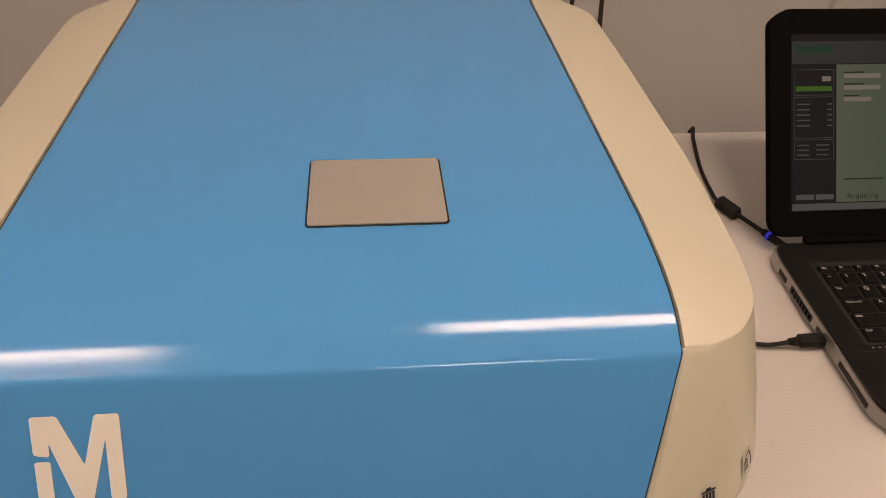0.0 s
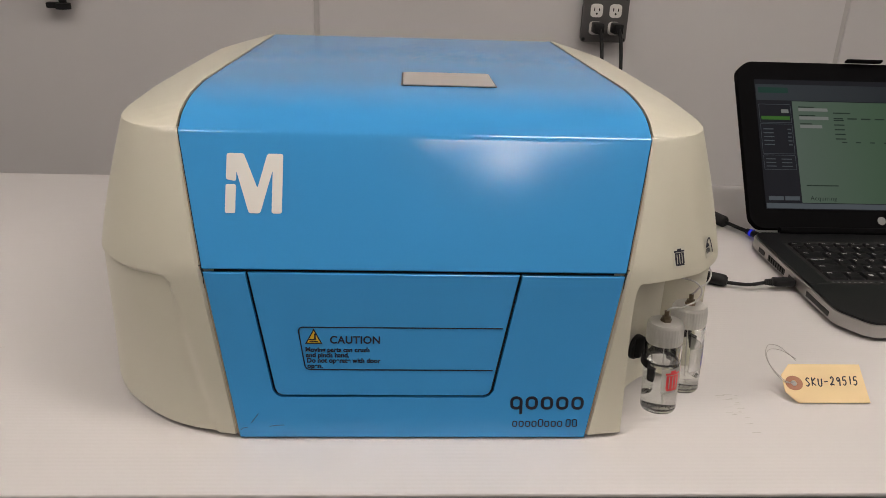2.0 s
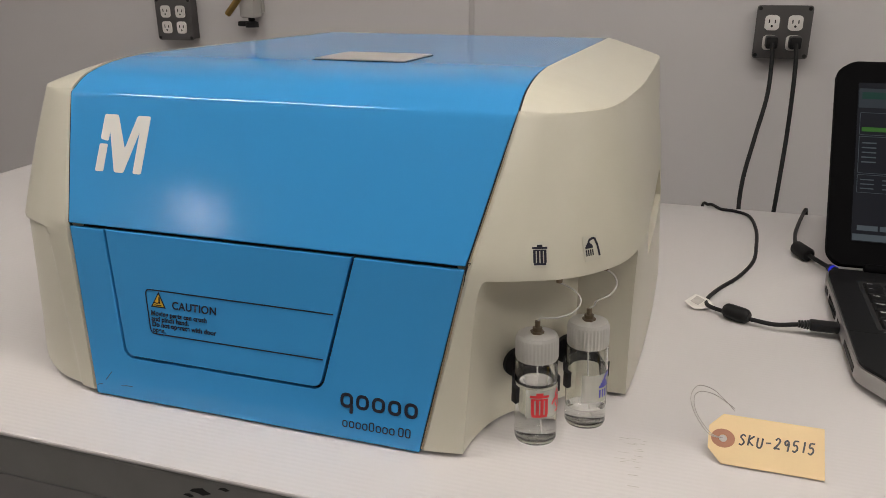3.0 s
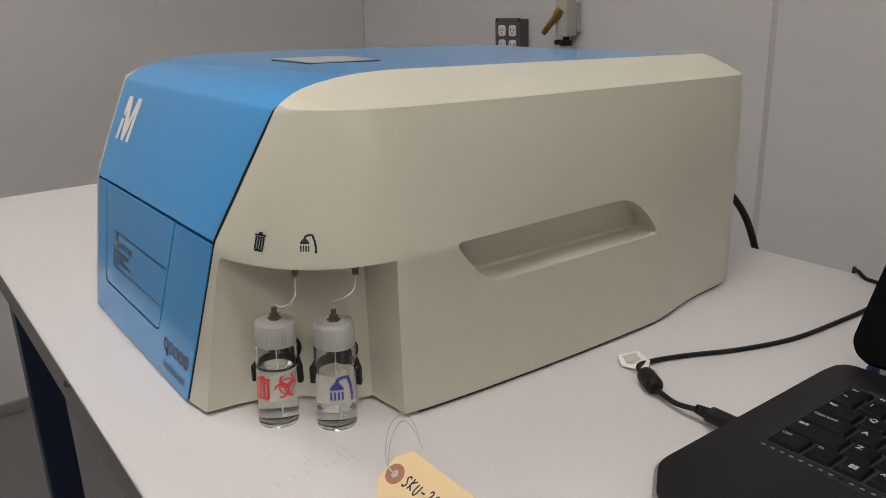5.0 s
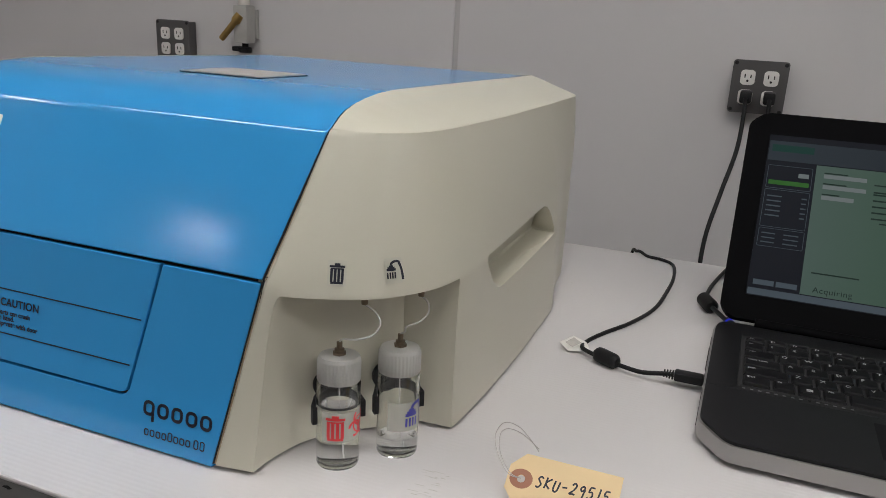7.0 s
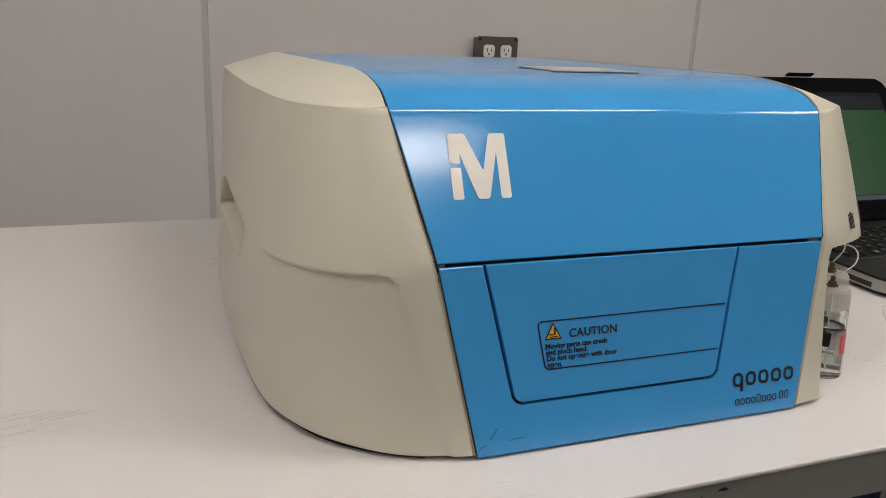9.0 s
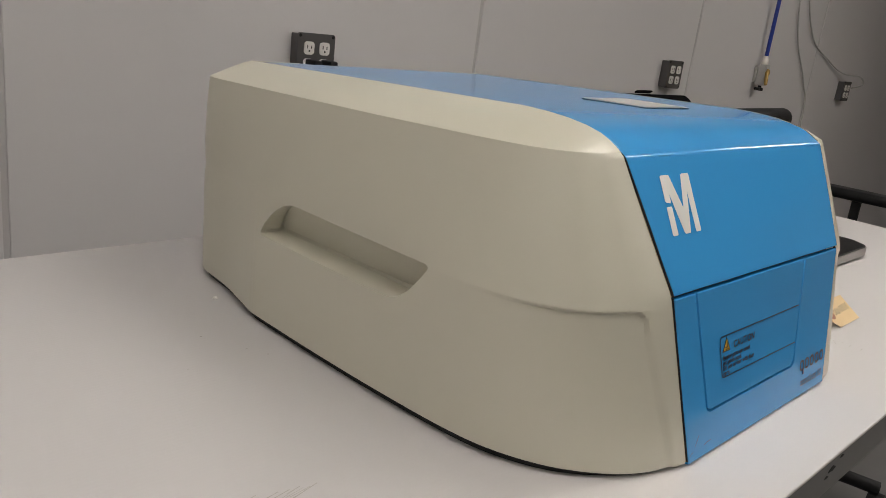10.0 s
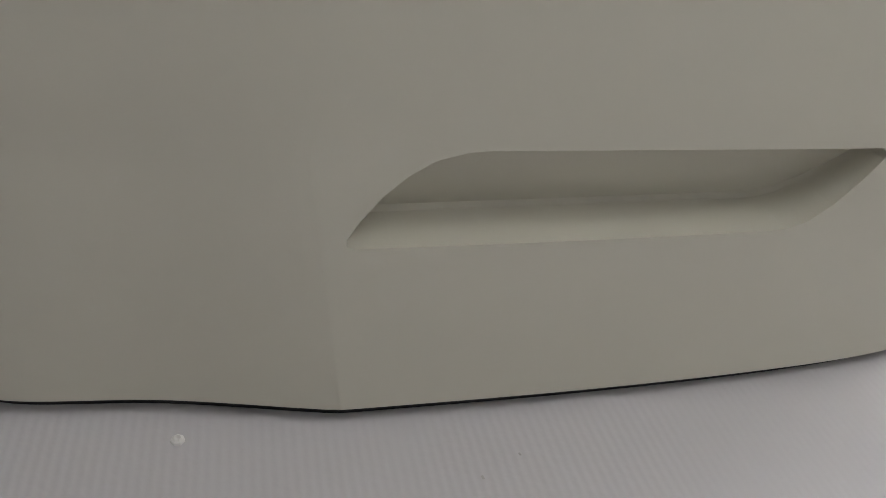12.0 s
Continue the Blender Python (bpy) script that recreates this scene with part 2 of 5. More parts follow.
tagged(part("wall_east", box(RIGHT_X, RIGHT_X + 0.1, FRONT_Y, WALL_Y, FLOOR_Z, CEIL_Z), M_WALL), "light grey wall round a wood-framed window", "wall", kind="structure")

for a in edges[1:-1]:
    part("joint_strip", box(a - 0.0058, a + 0.0058, WALL_Y + 0.003, WALL_Y + 0.05, FLOOR_Z, CEIL_Z), M_JOINT, wall_north, "grey joint strip")

# ceiling lamps out of view: five placed from reflections, four added as fill
for x0, x1, y0, y1 in LAMPS:
    lamp = thing("ceiling_or_fill_light", "unseen long flat fluorescent ceiling light, switched on, four of nine added as fill", "ceiling light", group="ceiling lights")
    part("frame", box(x0 - 0.02, x1 + 0.02, y0 - 0.02, y1 + 0.02, CEIL_Z - 0.05, CEIL_Z - 0.001, 0.004), M_SOCKET, lamp)
    part("diffuser", box(x0, x1, y0, y1, CEIL_Z - 0.062, CEIL_Z - 0.052), M_LIGHT, lamp)

# ---- table ----
TX0, TX1, TY0, TY1 = -0.775, 1.10, -0.064, 0.664
table = thing("work_table", "white laminate work table on dark blue steel legs", "table")
part("tabletop", box(TX0, TX1, TY0, TY1, -0.004, 0.0, 0.0015), M_TABLE, table)
part("edge_band", box(TX0 + 0.001, TX1 - 0.001, TY0 + 0.002, TY1 - 0.002, -0.042, -0.0045, 0.003), M_EDGE, table, "scuffed grey table edge")
for x in (TX0 + 0.075, TX1 - 0.075):
    for y in (TY0 + 0.064, TY1 - 0.064):
        part("leg", box(x - 0.025, x + 0.025, y - 0.025, y + 0.025, FLOOR_Z, -0.043, 0.004), M_LEG, table, "dark blue steel leg")
    part("crossbar", box(x - 0.02, x + 0.02, TY0 + 0.090, TY1 - 0.090, -0.10, -0.044, 0.003), M_LEG, table)

for cx, cz, w in ((0.0, -0.016, 0.008), (0.019, -0.010, 0.004), (-0.010, -0.021, 0.004)):
    flake = [(cx + w * k * math.cos(a), cz + 0.35 * w * k * math.sin(a)) for a, k in zip([math.tau * i / 9 for i in range(9)], (1, 0.7, 1.1, 0.8, 0.9, 1.2, 0.6, 1, 0.8))]
    part("edge_chip", prism(flake, 0.0005, Matrix.Translation((0, TY0 + 0.0018, 0)) @ Matrix.Rotation(radians(90), 4, "X")), M_GAP, table, "dark chip in the edge")

# ---- analyser ----
analyser = thing("laboratory_analyser", "cream and blue benchtop analyser with sloped front on the table", "lab instrument")

# side plan lines from the front edge round to the back, at four heights (for +x)
PLAN_LOW = [(0.1373, -0.002), (0.172, 0.006), (0.206, 0.024), (0.236, 0.052), (0.256, 0.090), (0.265, 0.130), (0.2700, 0.20), (0.2722, 0.29), (0.2717, 0.382), (0.2709, 0.398), (0.2682, 0.412), (0.2560, 0.470), (0.2490, 0.53), (0.235, 0.556)]
PLAN_HIP = [(0.1622, 0.030), (0.193, 0.035), (0.227, 0.051), (0.2535, 0.084), (0.2645, 0.123), (0.2675, 0.17), (0.2670, 0.25), (0.2660, 0.32), (0.2642, 0.396), (0.2635, 0.412), (0.2618, 0.425), (0.2545, 0.474), (0.2500, 0.53), (0.237, 0.557)]
PLAN_TOP = [(0.1830, 0.078), (0.202, 0.081), (0.220, 0.091), (0.235, 0.113), (0.2425, 0.149), (0.246, 0.20), (0.249, 0.26), (0.249, 0.32), (0.249, 0.372), (0.249, 0.385), (0.2489, 0.40), (0.2480, 0.47), (0.2450, 0.535), (0.230, 0.560)]
EDGE_Y = [0.078, 0.083, 0.094, 0.112, 0.145, 0.20, 0.26, 0.32, 0.375, 0.39, 0.405, 0.47, 0.535, 0.562]


def cover_z(y):
    """Height of the blue cover over the depth."""
    pts = [(0.077, 0.2262), (0.081, 0.2288), (0.0855, 0.2316), (0.090, 0.2341), (0.097, 0.2370), (0.110, 0.2402), (0.126, 0.2426), (0.146, 0.2442), (0.17, 0.2448), (0.24, 0.2425), (0.40, 0.2370), (0.57, 0.2310)]
    for (a, za), (b, zb) in zip(pts, pts[1:]):
        if y <= b:
            return lerp(za, zb, max(0, (y - a)) / (b - a))
    return pts[-1][1]


def plan(points, n=6):
    return spline([(x, y, 0) for x, y in points], n)


def step(x, a, b):
    """Smooth rise from 0 at a to 1 at b."""
    t = min(1.0, max(0.0, (x - a) / (b - a)))
    return t * t * (3 - 2 * t)


def recess(u, z):
    """How far the blanked bay lies back in the -x shell; u counts the points of the plan line."""
    da, db, rc = (u - lerp(0.42, 0.80, z / 0.12)) * 0.035, 0.1256 - z, 0.010
    if da <= 0 or db <= 0:
        return 0.0
    d = rc - math.hypot(rc - da, rc - db) if da < rc and db < rc else min(da, db)
    return 0.0028 * step(d, 0, 0.0030) * (1 - step(u, 2.3, 4.3))


def shell(side):
    """One cream side shell as a closed solid; side is 1 or -1."""
    n = 14
    low, hip, top = plan(PLAN_LOW, n), plan(PLAN_HIP, n), plan(PLAN_TOP, n)
    edge = spline([(0.1830, y, 0) for y in EDGE_Y], n)
    shoulder = lambda y: 0.2264 - 0.0240 * (y - 0.078)
    rows = []

    def round_waist(row, z):
        """Takes the ridge off the waist where the shell runs smooth past it."""
        reach = max(0.0, 0.032 - abs(z - 0.1235))
        for i, v in enumerate(row):
            w = step(i / n, 2.2, 4.2) if side == -1 else 0.7 * step(i / n, 5.0, 7.0)
            v.x -= 0.17 / 0.128 * reach * reach * w
        return row

    def press(row):
        """Sets the blanked bay back into the -x shell."""
        flat = [v.copy() for v in row]
        for i, v in enumerate(row):
            d = flat[min(i + 1, len(row) - 1)] - flat[max(i - 1, 0)]
            v -= Vector((d.y, -d.x, 0)).normalized() * (recess(i / n, v.z) if side == -1 else 0)

    def meet_front(row):
        """Draws the front edge level with the blue panels."""
        z = row[0].z
        y = lerp(0.0006, 0.0276, z / 0.131) if z < 0.131 else 0.0280 + (z - 0.1329) * 0.521
        dy = min(y, 0.0775) - row[0].y
        for i, v in enumerate(row):
            v.y += dy * (1 - step(i / n, 0.0, 1.5))
        return row

    for z in (0.0034 if side == 1 else 0.0074, 0.02, 0.04, 0.06, 0.08, 0.095, 0.104, 0.109, 0.1115, 0.1135, 0.115, 0.1165, 0.118, 0.1192, 0.1203, 0.1214, 0.1225):
        t = min(1.0, z / 0.1225)
        row = [Vector((lerp(a.x, b.x, t), lerp(a.y, b.y, t), z)) for a, b in zip(low, hip)]
        press(row)
        if side == -1 and z < 0.01:
            for i, v in enumerate(row):
                v.z = lerp(0.0040, 0.0084, step(i / n, 1.0, 4.5))
        rows.append(meet_front(round_waist(row, z)))
    # upper wall, leaning in from the waist
    for t in ((0.012, 0.03, 0.06, 0.14) if side == 1 else (0.004, 0.012, 0.022, 0.06, 0.10, 0.14, 0.19)) + (0.25, 0.4, 0.55, 0.7, 0.82, 0.91, 0.96, 0.985):
        bow = 0.0015 * math.sin(math.pi * t)
        row = [Vector((lerp(b.x, c.x, t) + bow, lerp(b.y, c.y, t), lerp(0.1245, shoulder(c.y), t))) for b, c in zip(hip, top)]
        press(row)
        rows.append(meet_front(round_waist(row, lerp(0.1245, 0.222, t))))
    # shoulder and the sloped top up to the blue cover
    for t, up in ((0.0, 0.0), (0.03, 0.05), (0.06, 0.088), (0.2, 0.25), (0.4, 0.47), (0.6, 0.68), (0.8, 0.86), (1.0, 1.0)):
        rows.append([Vector((lerp(c.x, e.x, t), lerp(c.y, e.y, t), lerp(shoulder(c.y), cover_z(e.y) + 0.0004, up))) for c, e in zip(top, edge)])
    # edge of the shell, turned down into the joint
    rows.append([Vector((e.x + 0.0002, e.y + 0.002, cover_z(e.y) - 0.0042)) for e in edge])
    bm = bmesh.new()
    loops = []
    for row in rows:
        loop = [bm.verts.new((side * v.x, v.y, v.z)) for v in row]
        loop.append(bm.verts.new((side * 0.12, row[-1].y, row[-1].z)))
        loop.append(bm.verts.new((side * 0.12, row[0].y + 0.03, row[0].z)))
        loops.append(loop)
    m = len(loops[0])
    for a, b in zip(loops, loops[1:]):
        for j in range(m):
            k = (j + 1) % m
            bm.faces.new((a[j], a[k], b[k], b[j]))
    for loop in (loops[0], loops[-1]):
        c = bm.verts.new(sum((v.co for v in loop), Vector()) / m)
        for j in range(m):
            bm.faces.new((loop[j], loop[(j + 1) % m], c))
    bmesh.ops.remove_doubles(bm, verts=bm.verts[:], dist=0.00005)
    return bm


def pocket(side):
    """The finger pocket: deep at its floor, with a back wall that leans out towards the top."""
    outer = [(0.173, 0.1265), (0.170, 0.1245), (0.171, 0.1215), (0.178, 0.112), (0.188, 0.1005), (0.198, 0.0925), (0.206, 0.0895), (0.215, 0.0885)]
    outer += [(0.392, 0.0870), (0.3955, 0.0880), (0.396, 0.0905), (0.391, 0.0985), (0.383, 0.1085), (0.374, 0.1165), (0.364, 0.1225), (0.352, 0.1258), (0.342, 0.1265)]
    bm = bmesh.new()
    rings = []
    for k, rise in ((-2.0, 0.0), (0.0, 0.0), (0.80, 0.0008), (0.95, 0.0022), (1.0, 0.0048)):
        ring = []
        for y, z in outer:
            low = min(1.0, (0.1265 - z) / 0.038)
            deep = lerp(0.2545, 0.2415, low)
            ring.append(bm.verts.new((side * lerp(0.2690, deep, k) if k >= 0 else side * 0.30, y + 0.002 * max(k, 0) * (1 if y < 0.28 else -1), z + rise * low)))
        rings.append(ring)
    n = len(outer)
    for a, b in zip(rings, rings[1:]):
        for j in range(n):
            bm.faces.new((a[j], a[(j + 1) % n], b[(j + 1) % n], b[j]))
    bm.faces.new(rings[0])
    bm.faces.new(rings[-1][::-1])
    return bm


def bottle_bay():
    """The open bay for the two bottles in the +x shell."""
    line = spline([(0.163, -0.02, 0), (0.165, 0.008, 0), (0.168, 0.03, 0), (0.176, 0.055, 0), (0.192, 0.077, 0), (0.209, 0.092, 0), (0.219, 0.103, 0), (0.2225, 0.1165, 0)], 5)
    line = [(v.x, v.y) for v in line] + [(0.250, 0.1190), (0.30, 0.1200), (0.30, -0.02)]
    bm = bmesh.new()
    rings = []
    for z, s in ((-0.02, 0.0), (0.09, 0.002), (0.108, 0.004), (0.117, 0.0075), (0.1215, 0.0125), (0.1235, 0.019)):
        ring = []
        for i, (x, y) in enumerate(line):
            k = s * max(0.0, 1 - i / 14)
            ring.append(bm.verts.new((x + k, y, z)))
        rings.append(ring)
    n = len(line)
    for a, b in zip(rings, rings[1:]):
        for j in range(n):
            bm.faces.new((a[j], a[(j + 1) % n], b[(j + 1) % n], b[j]))
    bm.faces.new(rings[0])
    bm.faces.new(rings[-1][::-1])
    return bm


for side in (1, -1):
    ob = part("side_shell", shell(side), M_CREAM, analyser, "cream plastic side shell with a finger pocket")
    cut(ob, part("cutter", pocket(side), M_CREAM))
    if side == 1:
        cut(ob, part("cutter", bottle_bay(), M_CREAM))
    bv = ob.modifiers.new("edges", "BEVEL")
    bv.width, bv.segments, bv.limit_method, bv.angle_limit = 0.0012, 2, "ANGLE", radians(38)
    bv.harden_normals = True
    ob.data.shade_smooth()
    ob.data.set_sharp_from_angle(angle=radians(32))

low = plan(PLAN_LOW)

# black chassis that shows in the joints
chassis = bmesh.new()
prof = [(0.012, 0.0), (0.010, 0.02), (0.034, 0.128), (0.084, 0.218), (0.13, 0.236), (0.555, 0.226), (0.555, 0.0)]
rings = []
for x in (-1, 1):
    rings.append([chassis.verts.new((x * w, y, z)) for (y, z), w in zip(prof, (0.130, 0.132, 0.157, 0.176, 0.177, 0.177, 0.177))])
chassis.faces.new(rings[0])
chassis.faces.new(rings[1][::-1])
for j in range(len(prof)):
    k = (j + 1) % len(prof)
    chassis.faces.new((rings[0][j], rings[0][k], rings[1][k], rings[1][j]))
part("chassis", chassis, M_GAP, analyser, "black inner chassis")
# black strips stand in for the shadow gap between shells and table
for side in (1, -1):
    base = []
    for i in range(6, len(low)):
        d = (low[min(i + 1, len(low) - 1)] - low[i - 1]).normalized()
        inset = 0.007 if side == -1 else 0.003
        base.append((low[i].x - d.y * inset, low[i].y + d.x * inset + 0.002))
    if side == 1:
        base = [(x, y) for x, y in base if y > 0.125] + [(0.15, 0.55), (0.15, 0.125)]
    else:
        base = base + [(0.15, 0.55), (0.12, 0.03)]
    part("gap_shade", prism([(side * x, y) for x, y in base], 0.0032 if side == 1 else 0.0072), M_GAP, analyser)

# blue cover: hinge line up over the crease and back along the top
HINGE, CREASE = (0.0280, 0.1340), (0.0757, 0.2266)
section = [(0.0274, 0.1329), (0.0397, 0.1570), (0.0514, 0.1801), (0.0634, 0.2033), (0.0730, 0.2216), (0.0744, 0.2242), (0.0757, 0.2256), (0.0772, 0.2265)]
section += [(y, cover_z(y)) for y in (0.081, 0.0855, 0.090, 0.0935, 0.097, 0.1035, 0.110, 0.118, 0.126, 0.136, 0.146, 0.158, 0.17, 0.20, 0.24, 0.32, 0.40, 0.48, 0.556)]


def cover_w(z, y):
    if z < 0.2262 and y < 0.08:
        return lerp(0.1604, 0.1814, (z - 0.134) / 0.0922)
    return 0.1814


cover = bmesh.new()
rows = []
for i, (y, z) in enumerate(section):
    a, b = section[max(0, i - 1)], section[min(len(section) - 1, i + 1)]
    d = Vector((b[0] - a[0], b[1] - a[1])).normalized()
    nrm = Vector((-d.y, d.x))
    w = cover_w(z, y)
    outer = [cover.verts.new((w * s, y, z)) for s in (-1, -0.33, 0.33, 1)]
    inner = [cover.verts.new((w * s, y - nrm.x * 0.004, z - nrm.y * 0.004)) for s in (1, 0.33, -0.33, -1)]
    rows.append(outer + inner)
for a, b in zip(rows, rows[1:]):
    for j in range(8):
        cover.faces.new((a[j], a[(j + 1) % 8], b[(j + 1) % 8], b[j]))
cover.faces.new(rows[0])
cover.faces.new(rows[-1][::-1])
ob = part("blue_cover", cover, M_BLUE, analyser, "glossy blue top cover", smooth=40)
bv = ob.modifiers.new("edges", "BEVEL")
bv.width, bv.segments, bv.limit_method, bv.angle_limit = 0.0009, 2, "ANGLE", radians(50)
bv.harden_normals = True

# open joint along each side of the cover and front panel: shade painted black on the blue side, tan on the cream side


def ribbon(line, x0, x1, d0, d1):
    """A thin strip along (x, y, z, normal) stations, from x + x0 to x + x1 and from depth d0 to d1 under the surface."""
    bm = bmesh.new()
    rows = []
    for x, y, z, nrm, sink in line:
        s = 1 if x > 0 else -1
        rows.append([bm.verts.new((x + s * a, y - nrm.x * (d + (sink if a > 0.0005 else 0)), z - nrm.y * (d + (sink if a > 0.0005 else 0)))) for a, d in ((x0, d0), (x1, d0), (x1, d1), (x0, d1))])
    for a, b in zip(rows, rows[1:]):
        for j in range(4):
            bm.faces.new((a[j], a[(j + 1) % 4], b[(j + 1) % 4], b[j]))
    bm.faces.new(rows[0])
    bm.faces.new(rows[-1][::-1])
    return bm


for side in (1, -1):
    line = []
    for i, (y, z) in enumerate(section):
        a, b = section[max(0, i - 1)], section[min(len(section) - 1, i + 1)]
        d = Vector((b[0] - a[0], b[1] - a[1])).normalized()
        line.append((side * cover_w(z, y), y, z, Vector((-d.y, d.x)), 0.0018))
    part("cream_edge_shade", ribbon(line, 0.0011, 0.0019, 0.0, 0.0012), M_RIM, analyser, "cream joint edge, its shade painted tan")
    part("joint_shade", ribbon(line, 0.0001, 0.0004, 0.0003, 0.0045), M_GAP, analyser)
    nrm = Vector((-0.9787, 0.2054))
    line = [(side * lerp(0.1350, 0.1592, t), lerp(0.0008, 0.0278, t), lerp(0.004, 0.131, t), nrm, 0.0016) for t in (0, 0.25, 0.5, 0.75, 1)]
    part("cream_edge_shade", ribbon(line, 0.0010, 0.0022, 0.0, 0.0012), M_RIM, analyser, "cream joint edge, its shade painted tan")
    part("joint_shade", ribbon(line, 0.0001, 0.0005, 0.0003, 0.0045), M_GAP, analyser)

# plane of the lower front: local x across, y up the slope, z outwards
slope = Vector((0, 0.0275, 0.131)).normalized()
FRONT = Matrix.Translation((0, 0, 0.002)) @ Matrix((( 1, 0, 0, 0), (0, slope.y, -slope.z, 0), (0, slope.z, slope.y, 0), (0, 0, 0, 1)))
SL = 0.1318


def corner(p, q, r, rad=0.005, n=4):
    """Rounds the corner q between p and r."""
    p, q, r = Vector(p), Vector(q), Vector(r)
    a, b = q + (p - q).normalized() * rad, q + (r - q).normalized() * rad
    return [tuple((1 - t) ** 2 * a + 2 * t * (1 - t) * q + t * t * b) for t in [i / n for i in range(n + 1)]]


dtl, dtr, dbr, dbl = (-0.1275, SL), (0.0795, SL), (0.0592, 0.034), (-0.1072, 0.034)
g = 0.0011
door_pts = [(dtl[0] + g, SL - 0.0006)] + corner((dtl[0] + g, SL), (dbl[0] + g, dbl[1] + g), (dbr[0] - g, dbr[1] + g)) + corner((dbl[0] + g, dbl[1] + g), (dbr[0] - g, dbr[1] + g), (dtr[0] - g, SL)) + [(dtr[0] - g, SL - 0.0006)]
front_pts = [(-0.135, 0.0), (0.135, 0.0), (0.1595, SL - 0.0008), (dtr[0] + g, SL - 0.0008)]
front_pts += corner((dtr[0] + g, SL), (dbr[0] + g, dbr[1] - g), (dbl[0] - g, dbl[1] - g), 0.006) + corner((dbr[0] + g, dbr[1] - g), (dbl[0] - g, dbl[1] - g), (dtl[0] - g, SL), 0.006)
front_pts += [(dtl[0] - g, SL - 0.0008), (-0.1595, SL - 0.0008)]
part("front_panel", prism(front_pts, 0.005, FRONT @ Matrix.Translation((0, 0, -0.005)), 0.0009), M_BLUE, analyser, "blue lower front panel")
door = part("door", prism(door_pts, 0.005, FRONT @ Matrix.Translation((0, 0, -0.005)), 0.0009), M_BLUE, analyser, "blue trapezoid sample door, closed")


def stroke(points, w, m, lift=0.0002, closed=False):
    """A flat printed line of width w through x, y points."""
    bm = bmesh.new()
    p = [Vector(q) for q in points]
    prev = None
    k = len(p)
    for i in range(k):
        d = (p[(i + 1) % k if closed else min(i + 1, k - 1)] - p[i - 1 if closed else max(i - 1, 0)]).normalized()
        nrm = Vector((-d.y, d.x)) * w / 2
        cur = (bm.verts.new((*(p[i] + nrm), lift)), bm.verts.new((*(p[i] - nrm), lift)))
        if prev:
            bm.faces.new((prev[0], prev[1], cur[1], cur[0]))
        else:
            first = cur
        prev = cur
    if closed:
        bm.faces.new((prev[0], prev[1], first[1], first[0]))
    bm.transform(m)
    return bm


FL = FRONT @ Matrix.Translation((0, 0, 0.0002))
# caution label on the door
ct, cb = 0.0893, 0.0556
left = [(0.0668, ct)] + corner((0.06, ct), (-0.0895, ct), (-0.0845, cb), 0.004) + corner((-0.0895, ct), (-0.0840, cb), (0.05, cb), 0.004) + [(0.0600, cb)]
part("label_outline", stroke(left, 0.0010, FL), M_INK, door, "thin dark label outline")
tri = [(-0.0842, 0.0762), (-0.0710, 0.0762), (-0.0776, 0.0884)]
part("warning_triangle", prism(tri, 0.0002, FL), M_INK, door, "black-edged yellow warning triangle")
tri2 = [(-0.0826, 0.0772), (-0.0726, 0.0772), (-0.0776, 0.0864)]
part("triangle_fill", prism(tri2, 0.0002, FL @ Matrix.Translation((0, 0, 0.0002))), M_YEL, door, "yellow triangle fill")
press_mark = stroke([(-0.0811, 0.0800), (-0.0786, 0.0795), (-0.0766, 0.0802), (-0.0756, 0.0797)], 0.0009, FL, 0.0006)
press_mark = join(press_mark, stroke([(-0.0766, 0.0845), (-0.0766, 0.0805)], 0.0013, FL, 0.0006))
press_mark = join(press_mark, stroke([(-0.0808, 0.0781), (-0.0744, 0.0781)], 0.0008, FL, 0.0006))
part("pictogram", press_mark, M_INK, door)
part("heading", text_mesh("CAUTION", 0.0082, FL @ Matrix.Translation((-0.0655, 0.0768, 0.0004)), spacing=1.06, bold=0.00020), M_INK, door, "printed word CAUTION")
for i, words in enumerate(("Moving parts can crush", "and pinch hand.", "Do not operate with door", "open.")):
    part("text_line", text_mesh(words, 0.0051, FL @ Matrix.Translation((-0.0840 + 0.0005 * i, 0.0700 - 0.0043 * i, 0.0004)), spacing=1.02, bold=0.00022), M_INK, door)

# maker's marks as plain shapes: rows of rounded rings
def ring_mark(x0, x1, y0, y1, w, r):
    line = rounded(x0 + w / 2, x1 - w / 2, y0 + w / 2, y1 - w / 2, r, 4)
    part("mark", stroke(line, w, FL, 0.0002, True), M_INK, analyser, "plain dark printed ring")


x = 0.0748
for k in range(5):
    ring_mark(x, x + 0.0098, 0.0235, 0.0345, 0.0024, 0.0030)
    x += 0.0121
part("mark", prism(rounded(0.0822, 0.0846, 0.0196, 0.0262, 0.0008, 3), 0.0002, FL), M_INK, analyser)
x = 0.0770
for k in range(10):
    if k == 8:
        x += 0.0016
    ring_mark(x, x + 0.0041, 0.0090, 0.0142 if k not in (4, 8, 9) else 0.0158, 0.0009, 0.0012)
    x += 0.0051
# scratches low on the front panel
M_SCRATCH = mat("dark_scratch", (0.02, 0.06, 0.13), 0.6, var=0.3, vscale=300)
for line in ([(-0.1343, 0.0062), (-0.1325, 0.0078), (-0.1290, 0.0084)], [(-0.1120, 0.0092), (-0.1070, 0.0101), (-0.1010, 0.0103)], [(-0.1262, 0.0120), (-0.1205, 0.0196)]):
    part("scratch", stroke(line, 0.0006, FL), M_SCRATCH, analyser, "thin dark scratch")
